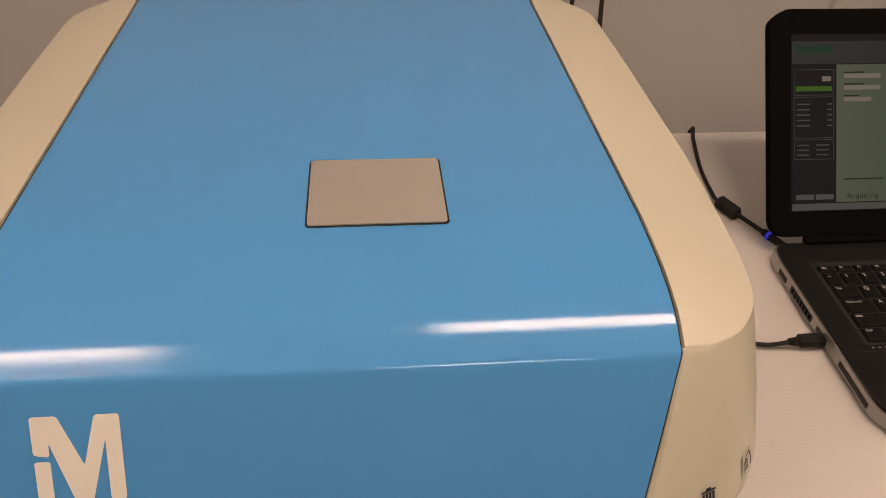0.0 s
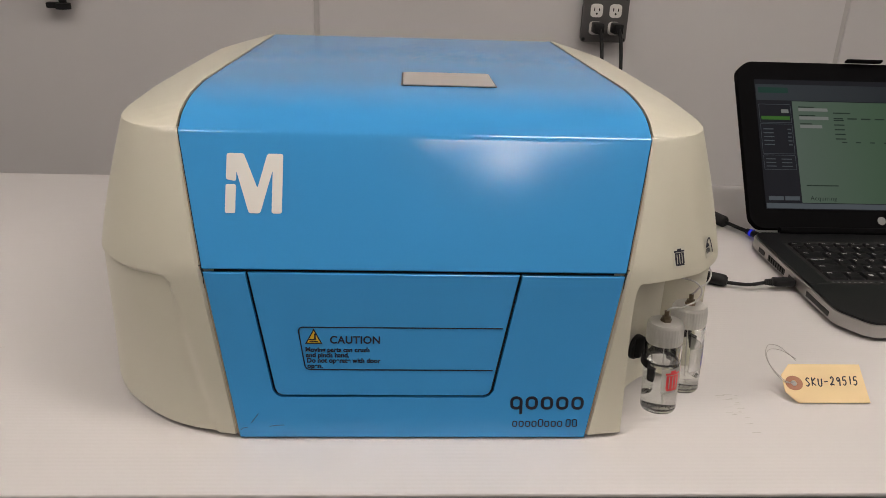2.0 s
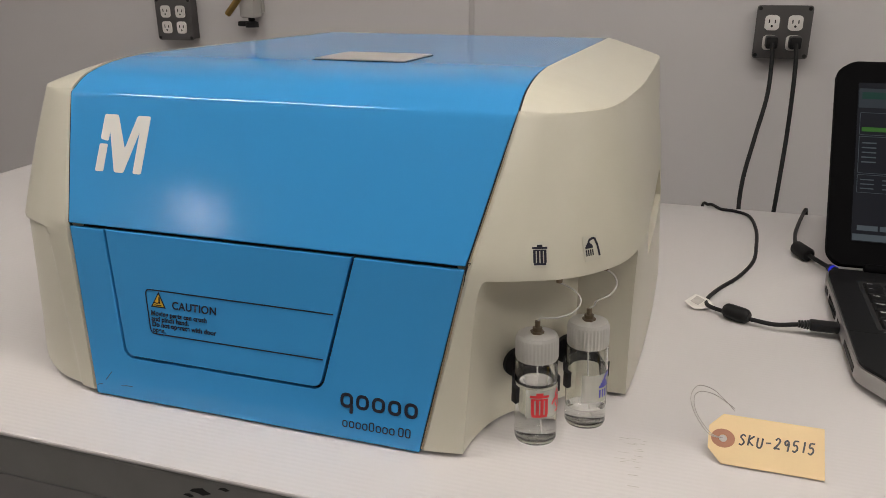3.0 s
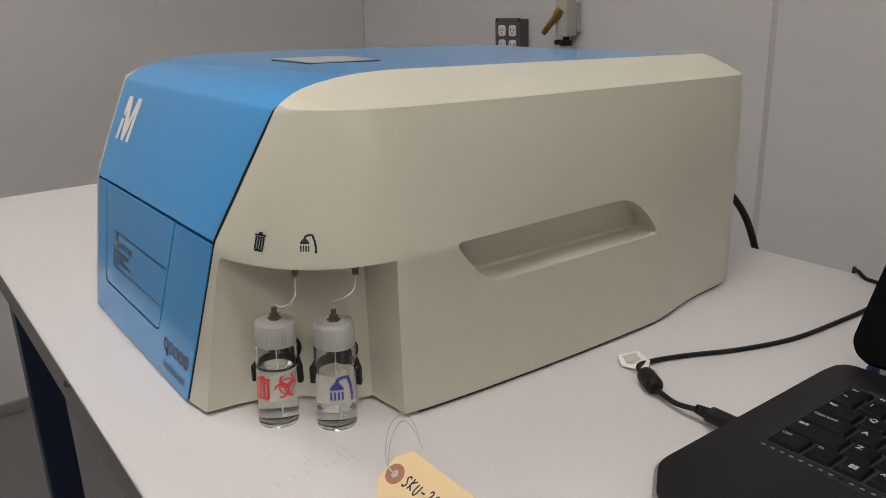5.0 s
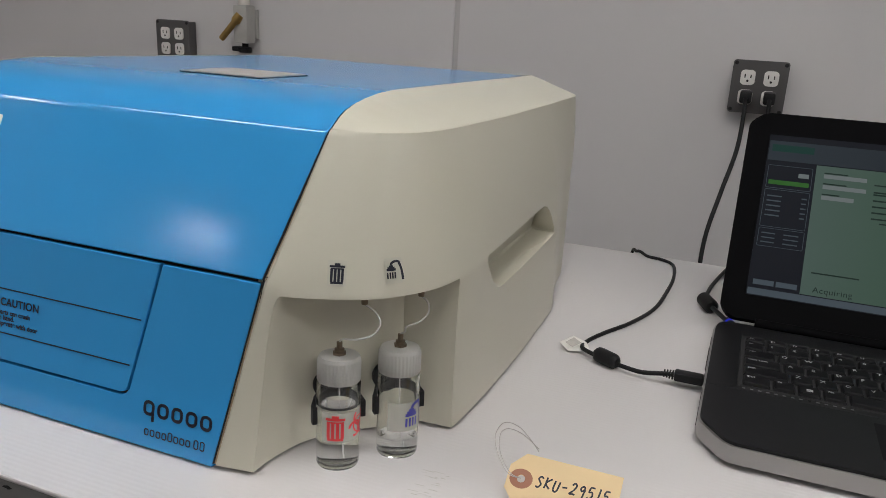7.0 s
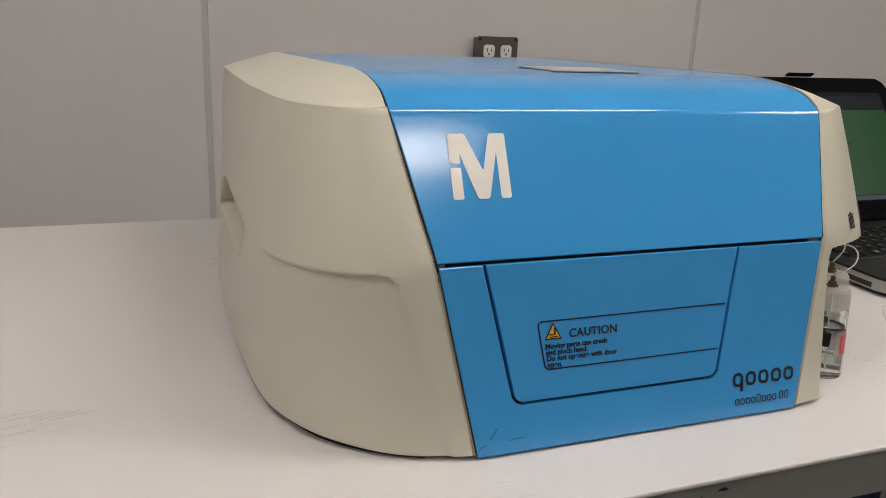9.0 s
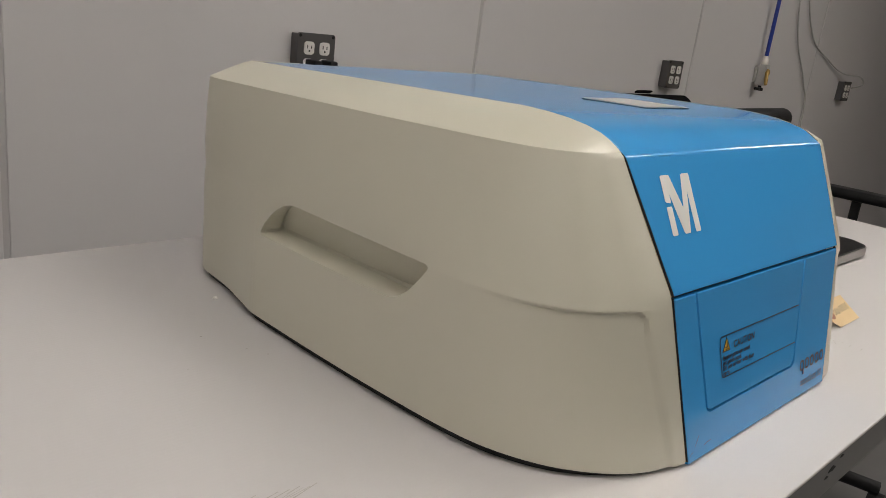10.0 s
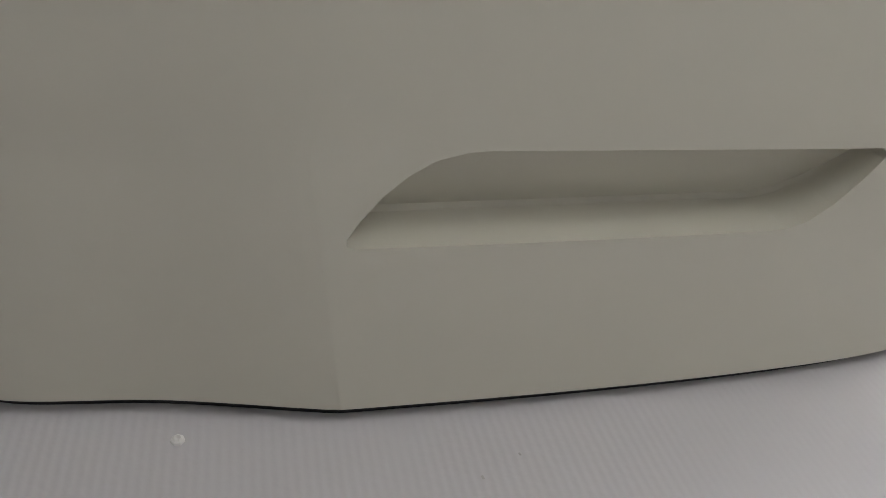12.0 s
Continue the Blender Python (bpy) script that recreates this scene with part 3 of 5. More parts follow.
# black hinge ends beside the joint
for side in (1, -1):
    part("hinge_end", prism([(side * 0.1583, SL - 0.020), (side * 0.1612, SL - 0.018), (side * 0.1634, SL + 0.004), (side * 0.1600, SL + 0.004)], 0.004, FRONT @ Matrix.Translation((0, 0, -0.0062))), M_GAP, analyser)
# white emblem on the cover
uslope = Vector((0, CREASE[0] - HINGE[0], CREASE[1] - HINGE[1])).normalized()
UP = Matrix.Translation((0, HINGE[0], HINGE[1])) @ Matrix(((1, 0, 0, 0), (0, uslope.y, -uslope.z, 0), (0, uslope.z, uslope.y, 0), (0, 0, 0, 1)))


def blob(poly, r, n=4):
    out = []
    k = len(poly)
    for i in range(k):
        out += corner(poly[i - 1], poly[i], poly[(i + 1) % k], r, n)
    return out


E0, E1, F0, F1 = -0.1440, -0.1018, 0.0407, 0.0861
u = lambda a, b: (lerp(E0, E1, a), lerp(F0, F1, b))
emblem_m = UP @ Matrix.Translation((0, 0, 0.0005))
main = blob([u(0, 1), u(0.30, 1), u(0.56, 0.42), u(0.72, 1), u(1, 1), u(1, 0), u(0.82, 0), u(0.82, 0.72), u(0.62, 0), u(0.42, 0), u(0.18, 0.70), u(0.18, 0.53), u(0, 0.56)], 0.0018)
emblem = part("emblem", prism(main, 0.0002, emblem_m), M_WHITE, analyser, "white angular emblem shape")
part("emblem_bar", prism(blob([u(0, 0.48), u(0.18, 0.48), u(0.18, 0), u(0, 0)], 0.0014), 0.0002, emblem_m), M_WHITE, emblem)
# steel plate set into the top
for (y0, y1) in ((0.167, 0.237),):
    tilt = math.atan2(cover_z(y1) - cover_z(y0), y1 - y0)
    pm = Matrix.Translation((0.0275, (y0 + y1) / 2, (cover_z(y0) + cover_z(y1)) / 2 + 0.0002)) @ Matrix.Rotation(tilt, 4, "X")
    part("plate_recess", prism(rounded(-0.0415, 0.0415, -0.0365, 0.0365, 0.003), 0.0003, pm), M_GAP, analyser)
    part("steel_plate", prism(rounded(-0.0403, 0.0403, -0.0353, 0.0353, 0.0025), 0.0008, pm @ Matrix.Translation((0, 0, 0.0004)), 0.0003), M_STEEL, analyser, "brushed steel plate set in the top")


# ---- stickers, bay fittings ----
def shell_frame(i, t):
    """Frame on the +x shell above the waist: x along the plan, y up the wall, z outwards."""
    hp, tp = plan(PLAN_HIP), plan(PLAN_TOP)
    at = lambda k, s: Vector((lerp(hp[k].x, tp[k].x, s) + 0.0015 * math.sin(math.pi * s), lerp(hp[k].y, tp[k].y, s), lerp(0.1245, 0.2264 - 0.0240 * (tp[k].y - 0.078), s)))
    c = at(i, t)
    ex = (at(i + 1, t) - at(i - 1, t)).normalized()
    ey = at(i, t + 0.05) - c
    ez = ex.cross(ey).normalized()
    ey = ez.cross(ex)
    m = Matrix((ex, ey, ez)).transposed().to_4x4()
    return Matrix.Translation(c + ez * 0.0005) @ m


def bar(x0, x1, y0, y1, n=4):
    """A filled strip cut into n pieces along x."""
    bm = bmesh.new()
    lo = [bm.verts.new((lerp(x0, x1, i / n), y0, 0)) for i in range(n + 1)]
    hi = [bm.verts.new((lerp(x0, x1, i / n), y1, 0)) for i in range(n + 1)]
    for i in range(n):
        bm.faces.new((lo[i], lo[i + 1], hi[i + 1], hi[i]))
    return bm


def bin_icon(s):
    """Bin pictogram about s high, centred."""
    bm = bar(-0.36 * s, 0.36 * s, 0.26 * s, 0.36 * s, 6)
    join(bm, bar(-0.13 * s, 0.13 * s, 0.36 * s, 0.46 * s, 3))
    join(bm, bar(-0.31 * s, 0.31 * s, 0.17 * s, 0.23 * s, 6))
    join(bm, bar(-0.29 * s, 0.29 * s, -0.5 * s, -0.40 * s, 6))
    for k in range(4):
        c = (-0.255 + 0.17 * k) * s
        join(bm, bar(c - 0.06 * s, c + 0.06 * s, -0.40 * s, 0.19 * s, 2))
    return bm


def shower_icon(s):
    bm = bar(-0.34 * s, 0.10 * s, 0.0, 0.10 * s, 6)
    join(bm, bar(-0.29 * s, 0.05 * s, 0.10 * s, 0.18 * s, 5))
    join(bm, bar(-0.22 * s, -0.02 * s, 0.18 * s, 0.25 * s, 4))
    for k in range(4):
        c = (-0.30 + 0.12 * k) * s
        join(bm, bar(c - 0.036 * s, c + 0.036 * s, -0.34 * s, -0.06 * s, 1))
    pipe = [(-0.12 * s + 0.25 * s * (1 - math.cos(a)), 0.25 * s + 0.17 * s * math.sin(a)) for a in [math.pi * i / 12 for i in range(9)]]
    pipe += [(0.36 * s, 0.10 * s), (0.40 * s, -0.15 * s), (0.42 * s, -0.42 * s)]
    return join(bm, stroke(pipe, 0.11 * s, Matrix.Identity(4), 0.0))


def hazard_icon(s):
    bm = None
    for k in range(3):
        a0 = radians(90 + 120 * k)
        cx, cy = 0.22 * s * math.cos(a0), 0.22 * s * math.sin(a0)
        arc = [(cx + 0.24 * s * math.cos(a0 + a), cy + 0.24 * s * math.sin(a0 + a)) for a in [radians(40 + 280 * i / 16) for i in range(17)]]
        bm = join(bm, stroke([(x, y) for x, y in arc], 0.075 * s, Matrix.Identity(4), 0.0))
    ring = [(0.27 * s * math.cos(2 * math.pi * i / 20), 0.27 * s * math.sin(2 * math.pi * i / 20)) for i in range(20)]
    return join(bm, stroke(ring, 0.055 * s, Matrix.Identity(4), 0.0, closed=True))


M_STICK = mat("sticker_film", (0.55, 0.537, 0.455), 0.36, var=0.03)
for i, icon, sz, t in ((8, bin_icon, 0.0140, 0.150), (14, shower_icon, 0.0148, 0.157)):
    m = shell_frame(i, t)
    st = part("bay_sticker", prism(rounded(-0.0062, 0.0062, -0.0085, 0.0085, 0.0008), 0.00015, m), M_STICK, analyser, "clear sticker with a black pictogram")
    bm = icon(sz)
    bm.transform(m @ Matrix.Translation((0, 0, 0.0004)))
    part("pictogram", bm, M_INK, st)

BOTTLES = [((0.2063, 0.0475), 0.0445), ((0.2370, 0.0790), 0.0145)]
STANDS = [pose(0.2076, 0.0444, 0.0013, -3.9, -1.6, 0), pose(0.2380, 0.0764, 0.0012, -3.3, -1.3, 0)]
PORTS = [(0.2165, 0.0641), (0.2439, 0.0969)]
LOOPS = [[(0.2280, 0.0580, 0.1120), (0.2330, 0.0550, 0.1060), (0.2290, 0.0520, 0.0985), (0.2180, 0.0505, 0.0935)], [(0.2505, 0.0930, 0.1120), (0.2530, 0.0890, 0.1060), (0.2490, 0.0835, 0.1005), (0.2410, 0.0800, 0.0965)]]
for (px, py) in PORTS:
    f = bmesh.new()
    lathe([(0.0, 0.114), (0.0022, 0.114), (0.0025, 0.1185), (0.0034, 0.119), (0.0034, 0.1236), (0.0, 0.1236)], 12, Matrix.Translation((px, py, 0)), f)
    part("hose_port", f, M_BRONZE, analyser, "small brown hose port under the shell", smooth=40)


# ---- bottles ----
def wrap(bm, r, turn):
    """Bends a flat mesh round a bottle of radius r; turn in degrees."""
    for v in bm.verts:
        a = radians(turn) + v.co.x / r
        v.co = Vector((r * math.cos(a), r * math.sin(a), v.co.y))
    return bm


def bottle(at, level, label, kind, turn):
    b = thing("reagent_bottle", label, "bottle", at, "bottles in the bay")
    R = 0.0149
    outer = [(0.0, 0.0), (R - 0.0025, 0.0), (R - 0.0008, 0.0008), (R, 0.0028), (R, 0.060), (R - 0.001, 0.0625), (R - 0.003, 0.064), (R - 0.003, 0.069)]
    inner = [(R - 0.0045, 0.069), (R - 0.0045, 0.064), (R - 0.0022, 0.062), (R - 0.0014, 0.060), (R - 0.0014, 0.0045), (R - 0.0035, 0.003), (0.0, 0.0026)]
    part("glass_body", lathe(outer + inner, 48), M_GLASS, b, "clear glass body", smooth=40).visible_shadow = False
    ri = R - 0.00125
    part("liquid", lathe([(0.0, 0.0024), (R - 0.0034, 0.0028), (ri, 0.0043), (ri, level), (ri - 0.0012, level - 0.0006), (0.0, level - 0.0008)], 48), M_WATER, b, "clear liquid", smooth=40).visible_shadow = False
    if level > 0.03:
        part("meniscus", lathe([(ri - 0.0002, level - 0.0003), (ri - 0.0002, level + 0.0016), (ri - 0.0010, level + 0.0006), (ri - 0.0014, level - 0.0003)], 40), M_GAP, b, "dark line at the liquid level", smooth=40)
    cap = bmesh.new()
    seg = 144
    rows = []
    for r, z, rib in ((0.0130, 0.0615, 0), (0.0144, 0.0615, 0), (0.0146, 0.0630, 1), (0.0146, 0.0750, 1), (0.0146, 0.0770, 0), (0.0134, 0.0792, 0), (0.0, 0.0798, 0)):
        if r:
            rows.append([cap.verts.new(((r + (0.0004 if rib and (j // 2) % 2 else 0)) * math.cos(2 * math.pi * j / seg), (r + (0.0004 if rib and (j // 2) % 2 else 0)) * math.sin(2 * math.pi * j / seg), z)) for j in range(seg)])
        else:
            c = cap.verts.new((0, 0, z))
    for a, q in zip(rows, rows[1:]):
        for j in range(seg):
            cap.faces.new((a[j], a[(j + 1) % seg], q[(j + 1) % seg], q[j]))
    for j in range(seg):
        cap.faces.new((rows[-1][j], rows[-1][(j + 1) % seg], c))
    cap_ob = part("screw_cap", cap, M_CAP, b, "white ribbed screw cap", smooth=22)
    fit_bm = lathe([(0.0, 0.0795), (0.0046, 0.0795), (0.0050, 0.0812), (0.0036, 0.0815)], 6)
    lathe([(0.0, 0.0812), (0.0034, 0.0812), (0.0034, 0.0838), (0.0020, 0.0842), (0.0020, 0.0885), (0.0, 0.0888)], 14, None, fit_bm)
    part("hose_fitting", fit_bm, M_BRONZE, cap_ob, "brown threaded hose fitting", smooth=35)
    part("dip_tube", tube([(0.0, 0.0, 0.068), (0.001, 0.0, 0.04), (0.003, 0.001, 0.006)], 0.0005, 8), M_TUBE, b)
    lab = bar(-0.0190, 0.0190, 0.0215, 0.0430, 16)
    part("label", wrap(lab, R + 0.00015, turn), M_LABEL, b, "thin clear label")
    if kind == "waste":
        icon = bin_icon(0.0190)
        icon.transform(Matrix.Translation((-0.0092, 0.0325, 0)))
        join(icon, (lambda h: (h.transform(Matrix.Translation((0.0098, 0.0327, 0))), h)[1])(hazard_icon(0.0215)))
        part("pictogram", wrap(icon, R + 0.0003, turn), M_RED, b, "red bin and hazard pictograms")
    else:
        icon = shower_icon(0.0225)
        icon.transform(Matrix.Translation((0.0015, 0.0325, 0)))
        part("pictogram", wrap(icon, R + 0.0003, turn), M_PURPLE, b, "violet shower pictogram")
    return b


M_LABEL = mat("clear_label", (0.75, 0.75, 0.72), 0.4)
M_LABEL.node_tree.nodes["Principled BSDF"].inputs["Alpha"].default_value = 0.35
bottle(STANDS[0], BOTTLES[0][1], "half-full clear waste bottle with red pictograms, in the bay", "waste", -34)
bottle(STANDS[1], BOTTLES[1][1], "nearly empty clear rinse bottle with violet pictogram, in the bay", "rinse", -22)

for (bx, by), _ in BOTTLES:
    clip = bmesh.new()
    a0 = 136.0
    rr0, rr1 = 0.0156, 0.0171
    rows = []
    for k in range(25):
        a = radians(a0 - 99 + 198 * k / 24)
        z0, z1 = (0.042, 0.049) if 2 < k < 22 else (0.033, 0.045)
        c, s = math.cos(a), math.sin(a)
        rows.append([clip.verts.new((bx + r * c, by + r * s, z)) for r, z in ((rr0, z0), (rr1 + (0 if 2 < k < 22 else 0.0018), z0), (rr1 + (0 if 2 < k < 22 else 0.0018), z1), (rr0, z1))])
    for a, q in zip(rows, rows[1:]):
        for j in range(4):
            clip.faces.new((a[j], a[(j + 1) % 4], q[(j + 1) % 4], q[j]))
    clip.faces.new(rows[0])
    clip.faces.new(rows[-1][::-1])
    holder = part("bottle_clip", clip, M_BLACK, analyser, "black spring clip round the bottle")
    mm = Matrix.Translation((bx, by, 0.048)) @ Matrix.Rotation(radians(a0), 4, "Z")
    mount = bmesh.new()
    lathe([(0.0, 0.0), (0.011, 0.0), (0.011, 0.003), (0.0, 0.0035)], 24, mm @ Matrix.Translation((0.0262, 0, 0)) @ Matrix.Rotation(radians(-90), 4, "Y"), mount)
    b2 = box(0.0184, 0.027, -0.005, 0.005, -0.008, 0.010, 0.0015)
    b2.transform(mm)
    join(mount, b2)
    part("clip_mount", mount, M_BLACK, holder, smooth=40)

for k, (((bx, by), _), (px, py)) in enumerate(zip(BOTTLES, PORTS)):
    pts = [(px, py, 0.1145), (px + 0.001, py, 0.1135)] + LOOPS[k] + [tuple(STANDS[k] @ Vector((0.003, 0.0005, 0.0905))), tuple(STANDS[k] @ Vector((0, 0, 0.0886)))]
    part("hose", tube(spline(pts, 8), 0.0007, 8), M_TUBE, analyser, "thin milky hose to the bottle", smooth=60)

# ---- tag on the table ----
tag = thing("paper_tag", "manila shipping tag with handwritten number and wire, on the table", "tag", TAG_AT)
TW, TH = 0.0735, 0.036
out = [(0.009, 0), (TW, 0), (TW, TH), (0.009, TH), (0, TH - 0.010), (0, 0.010)]
hole = (0.0095, TH / 2)
bm = bmesh.new()
ring = [bm.verts.new((hole[0] + 0.0027 * math.cos(2 * math.pi * i / 16), hole[1] + 0.0027 * math.sin(2 * math.pi * i / 16), 0)) for i in range(16)]
edge_v = [bm.verts.new((x, y, 0)) for x, y in out]
eds = [bm.edges.new((ring[i], ring[(i + 1) % 16])) for i in range(16)] + [bm.edges.new((edge_v[i], edge_v[(i + 1) % 6])) for i in range(6)]
bmesh.ops.triangle_fill(bm, use_beauty=True, edges=eds)
ex = bmesh.ops.extrude_face_region(bm, geom=bm.faces[:])
for v in ex["geom"]:
    if isinstance(v, bmesh.types.BMVert):
        v.co.z += 0.0005
part("card", bm, M_TAG, tag)
bm = bmesh.new()
r0 = [bm.verts.new((hole[0] + 0.0027 * math.cos(2 * math.pi * i / 24), hole[1] + 0.0027 * math.sin(2 * math.pi * i / 24), 0.0008)) for i in range(24)]
r1 = [bm.verts.new((max(hole[0] + 0.0078 * math.cos(2 * math.pi * i / 24), 0.0005), hole[1] + 0.0068 * math.sin(2 * math.pi * i / 24), 0.0008)) for i in range(24)]
for i in range(24):
    bm.faces.new((r0[i], r0[(i + 1) % 24], r1[(i + 1) % 24], r1[i]))
part("reinforcement", bm, M_REINF, tag, "brown paper hole reinforcement")
GLYPHS = {
    "S": [[(0.9, 1.2), (0.5, 1.4), (0.15, 1.1), (0.45, 0.8), (0.8, 0.45), (0.5, 0.05), (0.05, 0.15)]],
    "K": [[(0.1, 1.4), (0.12, 0.7), (0.1, 0)], [(0.9, 1.3), (0.15, 0.65), (0.95, 0.05)]],
    "U": [[(0.1, 1.3), (0.12, 0.3), (0.45, 0), (0.8, 0.25), (0.85, 1.3)]],
    "-": [[(0.05, 0.65), (0.85, 0.72)]],
    "2": [[(0.1, 1.1), (0.45, 1.4), (0.8, 1.1), (0.5, 0.5), (0.05, 0.05), (0.5, 0.1), (0.95, 0.05)]],
    "9": [[(0.8, 1.1), (0.5, 1.4), (0.15, 1.1), (0.4, 0.75), (0.8, 1.05), (0.78, 0.5), (0.75, 0.0)]],
    "5": [[(0.9, 1.4), (0.25, 1.35), (0.17, 0.8), (0.6, 0.85), (0.8, 0.4), (0.45, 0.0), (0.05, 0.15)]],
    "1": [[(0.4, 1.4), (0.42, 0.7), (0.38, 0)]]}
ink = None
pen = 0.0195
for k, ch in enumerate("SKU-29515"):
    for line in GLYPHS[ch]:
        pts = [(pen + 0.0040 * v.x + 0.0008 * v.y, 0.0150 + 0.0056 * v.y + 0.0004 * math.sin(2.1 * k) + 0.0002 * k) for v in spline([(x, y, 0) for x, y in line], 5)]
        ink = join(ink, stroke(pts, 0.00115, Matrix.Identity(4), 0.0008))
    pen += 0.0042 if ch == "1" else 0.0056
part("handwriting", ink, M_INK, tag, "black handwritten number")
wire = [(0.0095, TH / 2, 0.001), (0.0, TH / 2 + 0.001, 0.002), (-0.010, 0.030, 0.006), (-0.014, 0.041, 0.009), (-0.010, 0.050, 0.010), (0.0, 0.050, 0.008), (0.010, 0.044, 0.004), (0.016, 0.039, 0.001)]
part("wire", tube(spline(wire, 8), 0.00028, 6), M_WIRE, tag, "thin twisted steel wire")
wire = [(0.0095, TH / 2, 0.001), (0.001, TH / 2 + 0.002, 0.002), (-0.009, 0.032, 0.004), (-0.0115, 0.043, 0.006), (-0.007, 0.0475, 0.007), (0.003, 0.0465, 0.006), (0.016, 0.0405, 0.002)]
part("wire", tube(spline(wire, 8), 0.00028, 6), M_WIRE, tag)

# ---- laptop ----
LX, LY0, LY1, LW = 0.430, 0.155, 0.403, 0.352
laptop = thing("laptop", "open black laptop with a silver front edge, on the table", "laptop", pose(0.005, 0.005, 0))
base_pts = blob([(LX + 0.004, LY1), (LX, LY1 - 0.02), (LX, LY0 + 0.03), (LX + 0.022, LY0), (LX + LW - 0.022, LY0), (LX + LW, LY0 + 0.03), (LX + LW, LY1 - 0.02), (LX + LW - 0.004, LY1)], 0.009, 6)
lower = blob([(LX + 0.012, LY1 - 0.006), (LX + 0.010, LY1 - 0.03), (LX + 0.010, LY0 + 0.03), (LX + 0.03, LY0 + 0.014), (LX + LW - 0.03, LY0 + 0.014), (LX + LW - 0.010, LY0 + 0.03), (LX + LW - 0.010, LY1 - 0.03), (LX + LW - 0.012, LY1 - 0.006)], 0.009, 6)
part("underside", prism(lower, 0.0044, Matrix.Translation((0, 0, 0.0006)), 0.001), M_LAPTOP, laptop)
part("silver_rim", prism(base_pts, 0.0132, Matrix.Translation((0, 0, 0.0051)), 0.0020), M_SILVER, laptop, "silver side band of the base")
deck_pts = [(lerp(x, LX + LW / 2, 0.010), lerp(y, (LY0 + LY1) / 2, 0.014)) for x, y in base_pts]
deck = part("deck", prism(deck_pts, 0.0026, Matrix.Translation((0, 0, 0.0184)), 0.0010), M_DECK, laptop, "black keyboard deck")
DZ = 0.0210
part("palm_seam", box(LX + 0.002, LX + LW - 0.002, 0.2475, 0.2482, DZ - 0.001, DZ + 0.0002), M_GAP, deck)
part("ports", box(LX - 0.0006, LX + 0.004, 0.300, 0.345, 0.0066, 0.0140, 0.0005), M_GAP, laptop, "dark vent slots")
for y0, y1 in ((0.272, 0.290), (0.196, 0.246), (0.355, 0.372)):
    part("port", box(LX - 0.0005, LX + 0.004, y0, y1, 0.0070, 0.0130, 0.0005), M_GAP, laptop)
for k in range(7):
    part("vent_fin", box(LX - 0.0009, LX + 0.003, 0.303 + 0.006 * k, 0.3050 + 0.006 * k, 0.0070, 0.0136), M_LAPTOP, laptop)
keyboard = part("keyboard", box(LX + 0.026, LX + 0.322, 0.2555, 0.3695, DZ - 0.001, DZ + 0.0003, 0.0002), M_GAP, laptop, "black keyboard with white legends")
P = 0.0190
KX, KY = LX + 0.030, 0.2575
KEYROWS = [
    [(1.25, "Ctrl"), (1, "Fn"), (1, "w"), (1, "Alt"), (5.5, ""), (1, "Alt"), (1, ""), (1, "Ctrl"), (1, ""), (1, ""), (1, "")],
    [(2.0, "Shift")] + [(1, c) for c in "ZXCVBNM,./"] + [(2.75, "Shift")],
    [(1.7, "Caps Lock")] + [(1, c) for c in "ASDFGHJKL;'"] + [(2.05, "Enter")],
    [(1.45, "Tab")] + [(1, c) for c in "QWERTYUIOP[]"] + [(1.3, "\\")],
    [(0.95, "~")] + [(1, c) for c in "1234567890-="] + [(1.8, "")],
    [(1.0, "Esc")] + [(0.98, "F%d" % (i + 1)) for i in range(12)] + [(1.0, "")] * 2]
legends = bmesh.new()
keymesh = {}
for r, row in enumerate(KEYROWS):
    x = KX
    y = KY + P * r
    h = P * (0.6 if r == 5 else 1)
    for w, text in row:
        kw = w * P - 0.0022
        key_id = (round(kw, 5), r == 5)
        if key_id not in keymesh:
            km = bmesh.new()
            bot = [(0, 0), (kw, 0), (kw, h - 0.0022), (0, h - 0.0022)]
            tops = [(0.0011, 0.0016), (kw - 0.0011, 0.0016), (kw - 0.0011, h - 0.003), (0.0011, h - 0.003)]
            lo = [km.verts.new((a, b, 0)) for a, b in bot]
            hi = [km.verts.new((a, b, 0.0026)) for a, b in tops]
            km.faces.new(hi)
            for j in range(4):
                km.faces.new((lo[j], lo[(j + 1) % 4], hi[(j + 1) % 4], hi[j]))
            bmesh.ops.recalc_face_normals(km, faces=km.faces[:])
            bmesh.ops.bevel(km, geom=[e for e in km.edges if all(v.co.z > 0.002 for v in e.verts)], offset=0.0005, segments=1, affect="EDGES")
            me = bpy.data.meshes.new("key")
            km.to_mesh(me)
            km.free()
            me.materials.append(M_KEY)
            keymesh[key_id] = me
        ob = new("key", keymesh[key_id])
        ob.parent = keyboard
        ob.location = (x, y, DZ + 0.0004)
        kz = DZ + 0.0032
        if text == "w":
            for dx, dy in ((0, 0), (0.0026, 0), (0, 0.0024), (0.0026, 0.0024)):
                join(legends, (lambda q: (q.transform(Matrix.Translation((x + 0.006 + dx, y + 0.0055 + dy, kz))), q)[1])(bar(0, 0.0023, 0, 0.0021, 1)))
        elif text:
            size = 0.0062 if len(text) == 1 else 0.0038
            join(legends, text_mesh(text, size, Matrix.Translation((x + 0.003, y + h - 0.0045 - size * 0.75, kz)), bold=0.00008))
        x += w * P
part("key_legends", legends, M_LEGEND, keyboard, "white printed key legends")
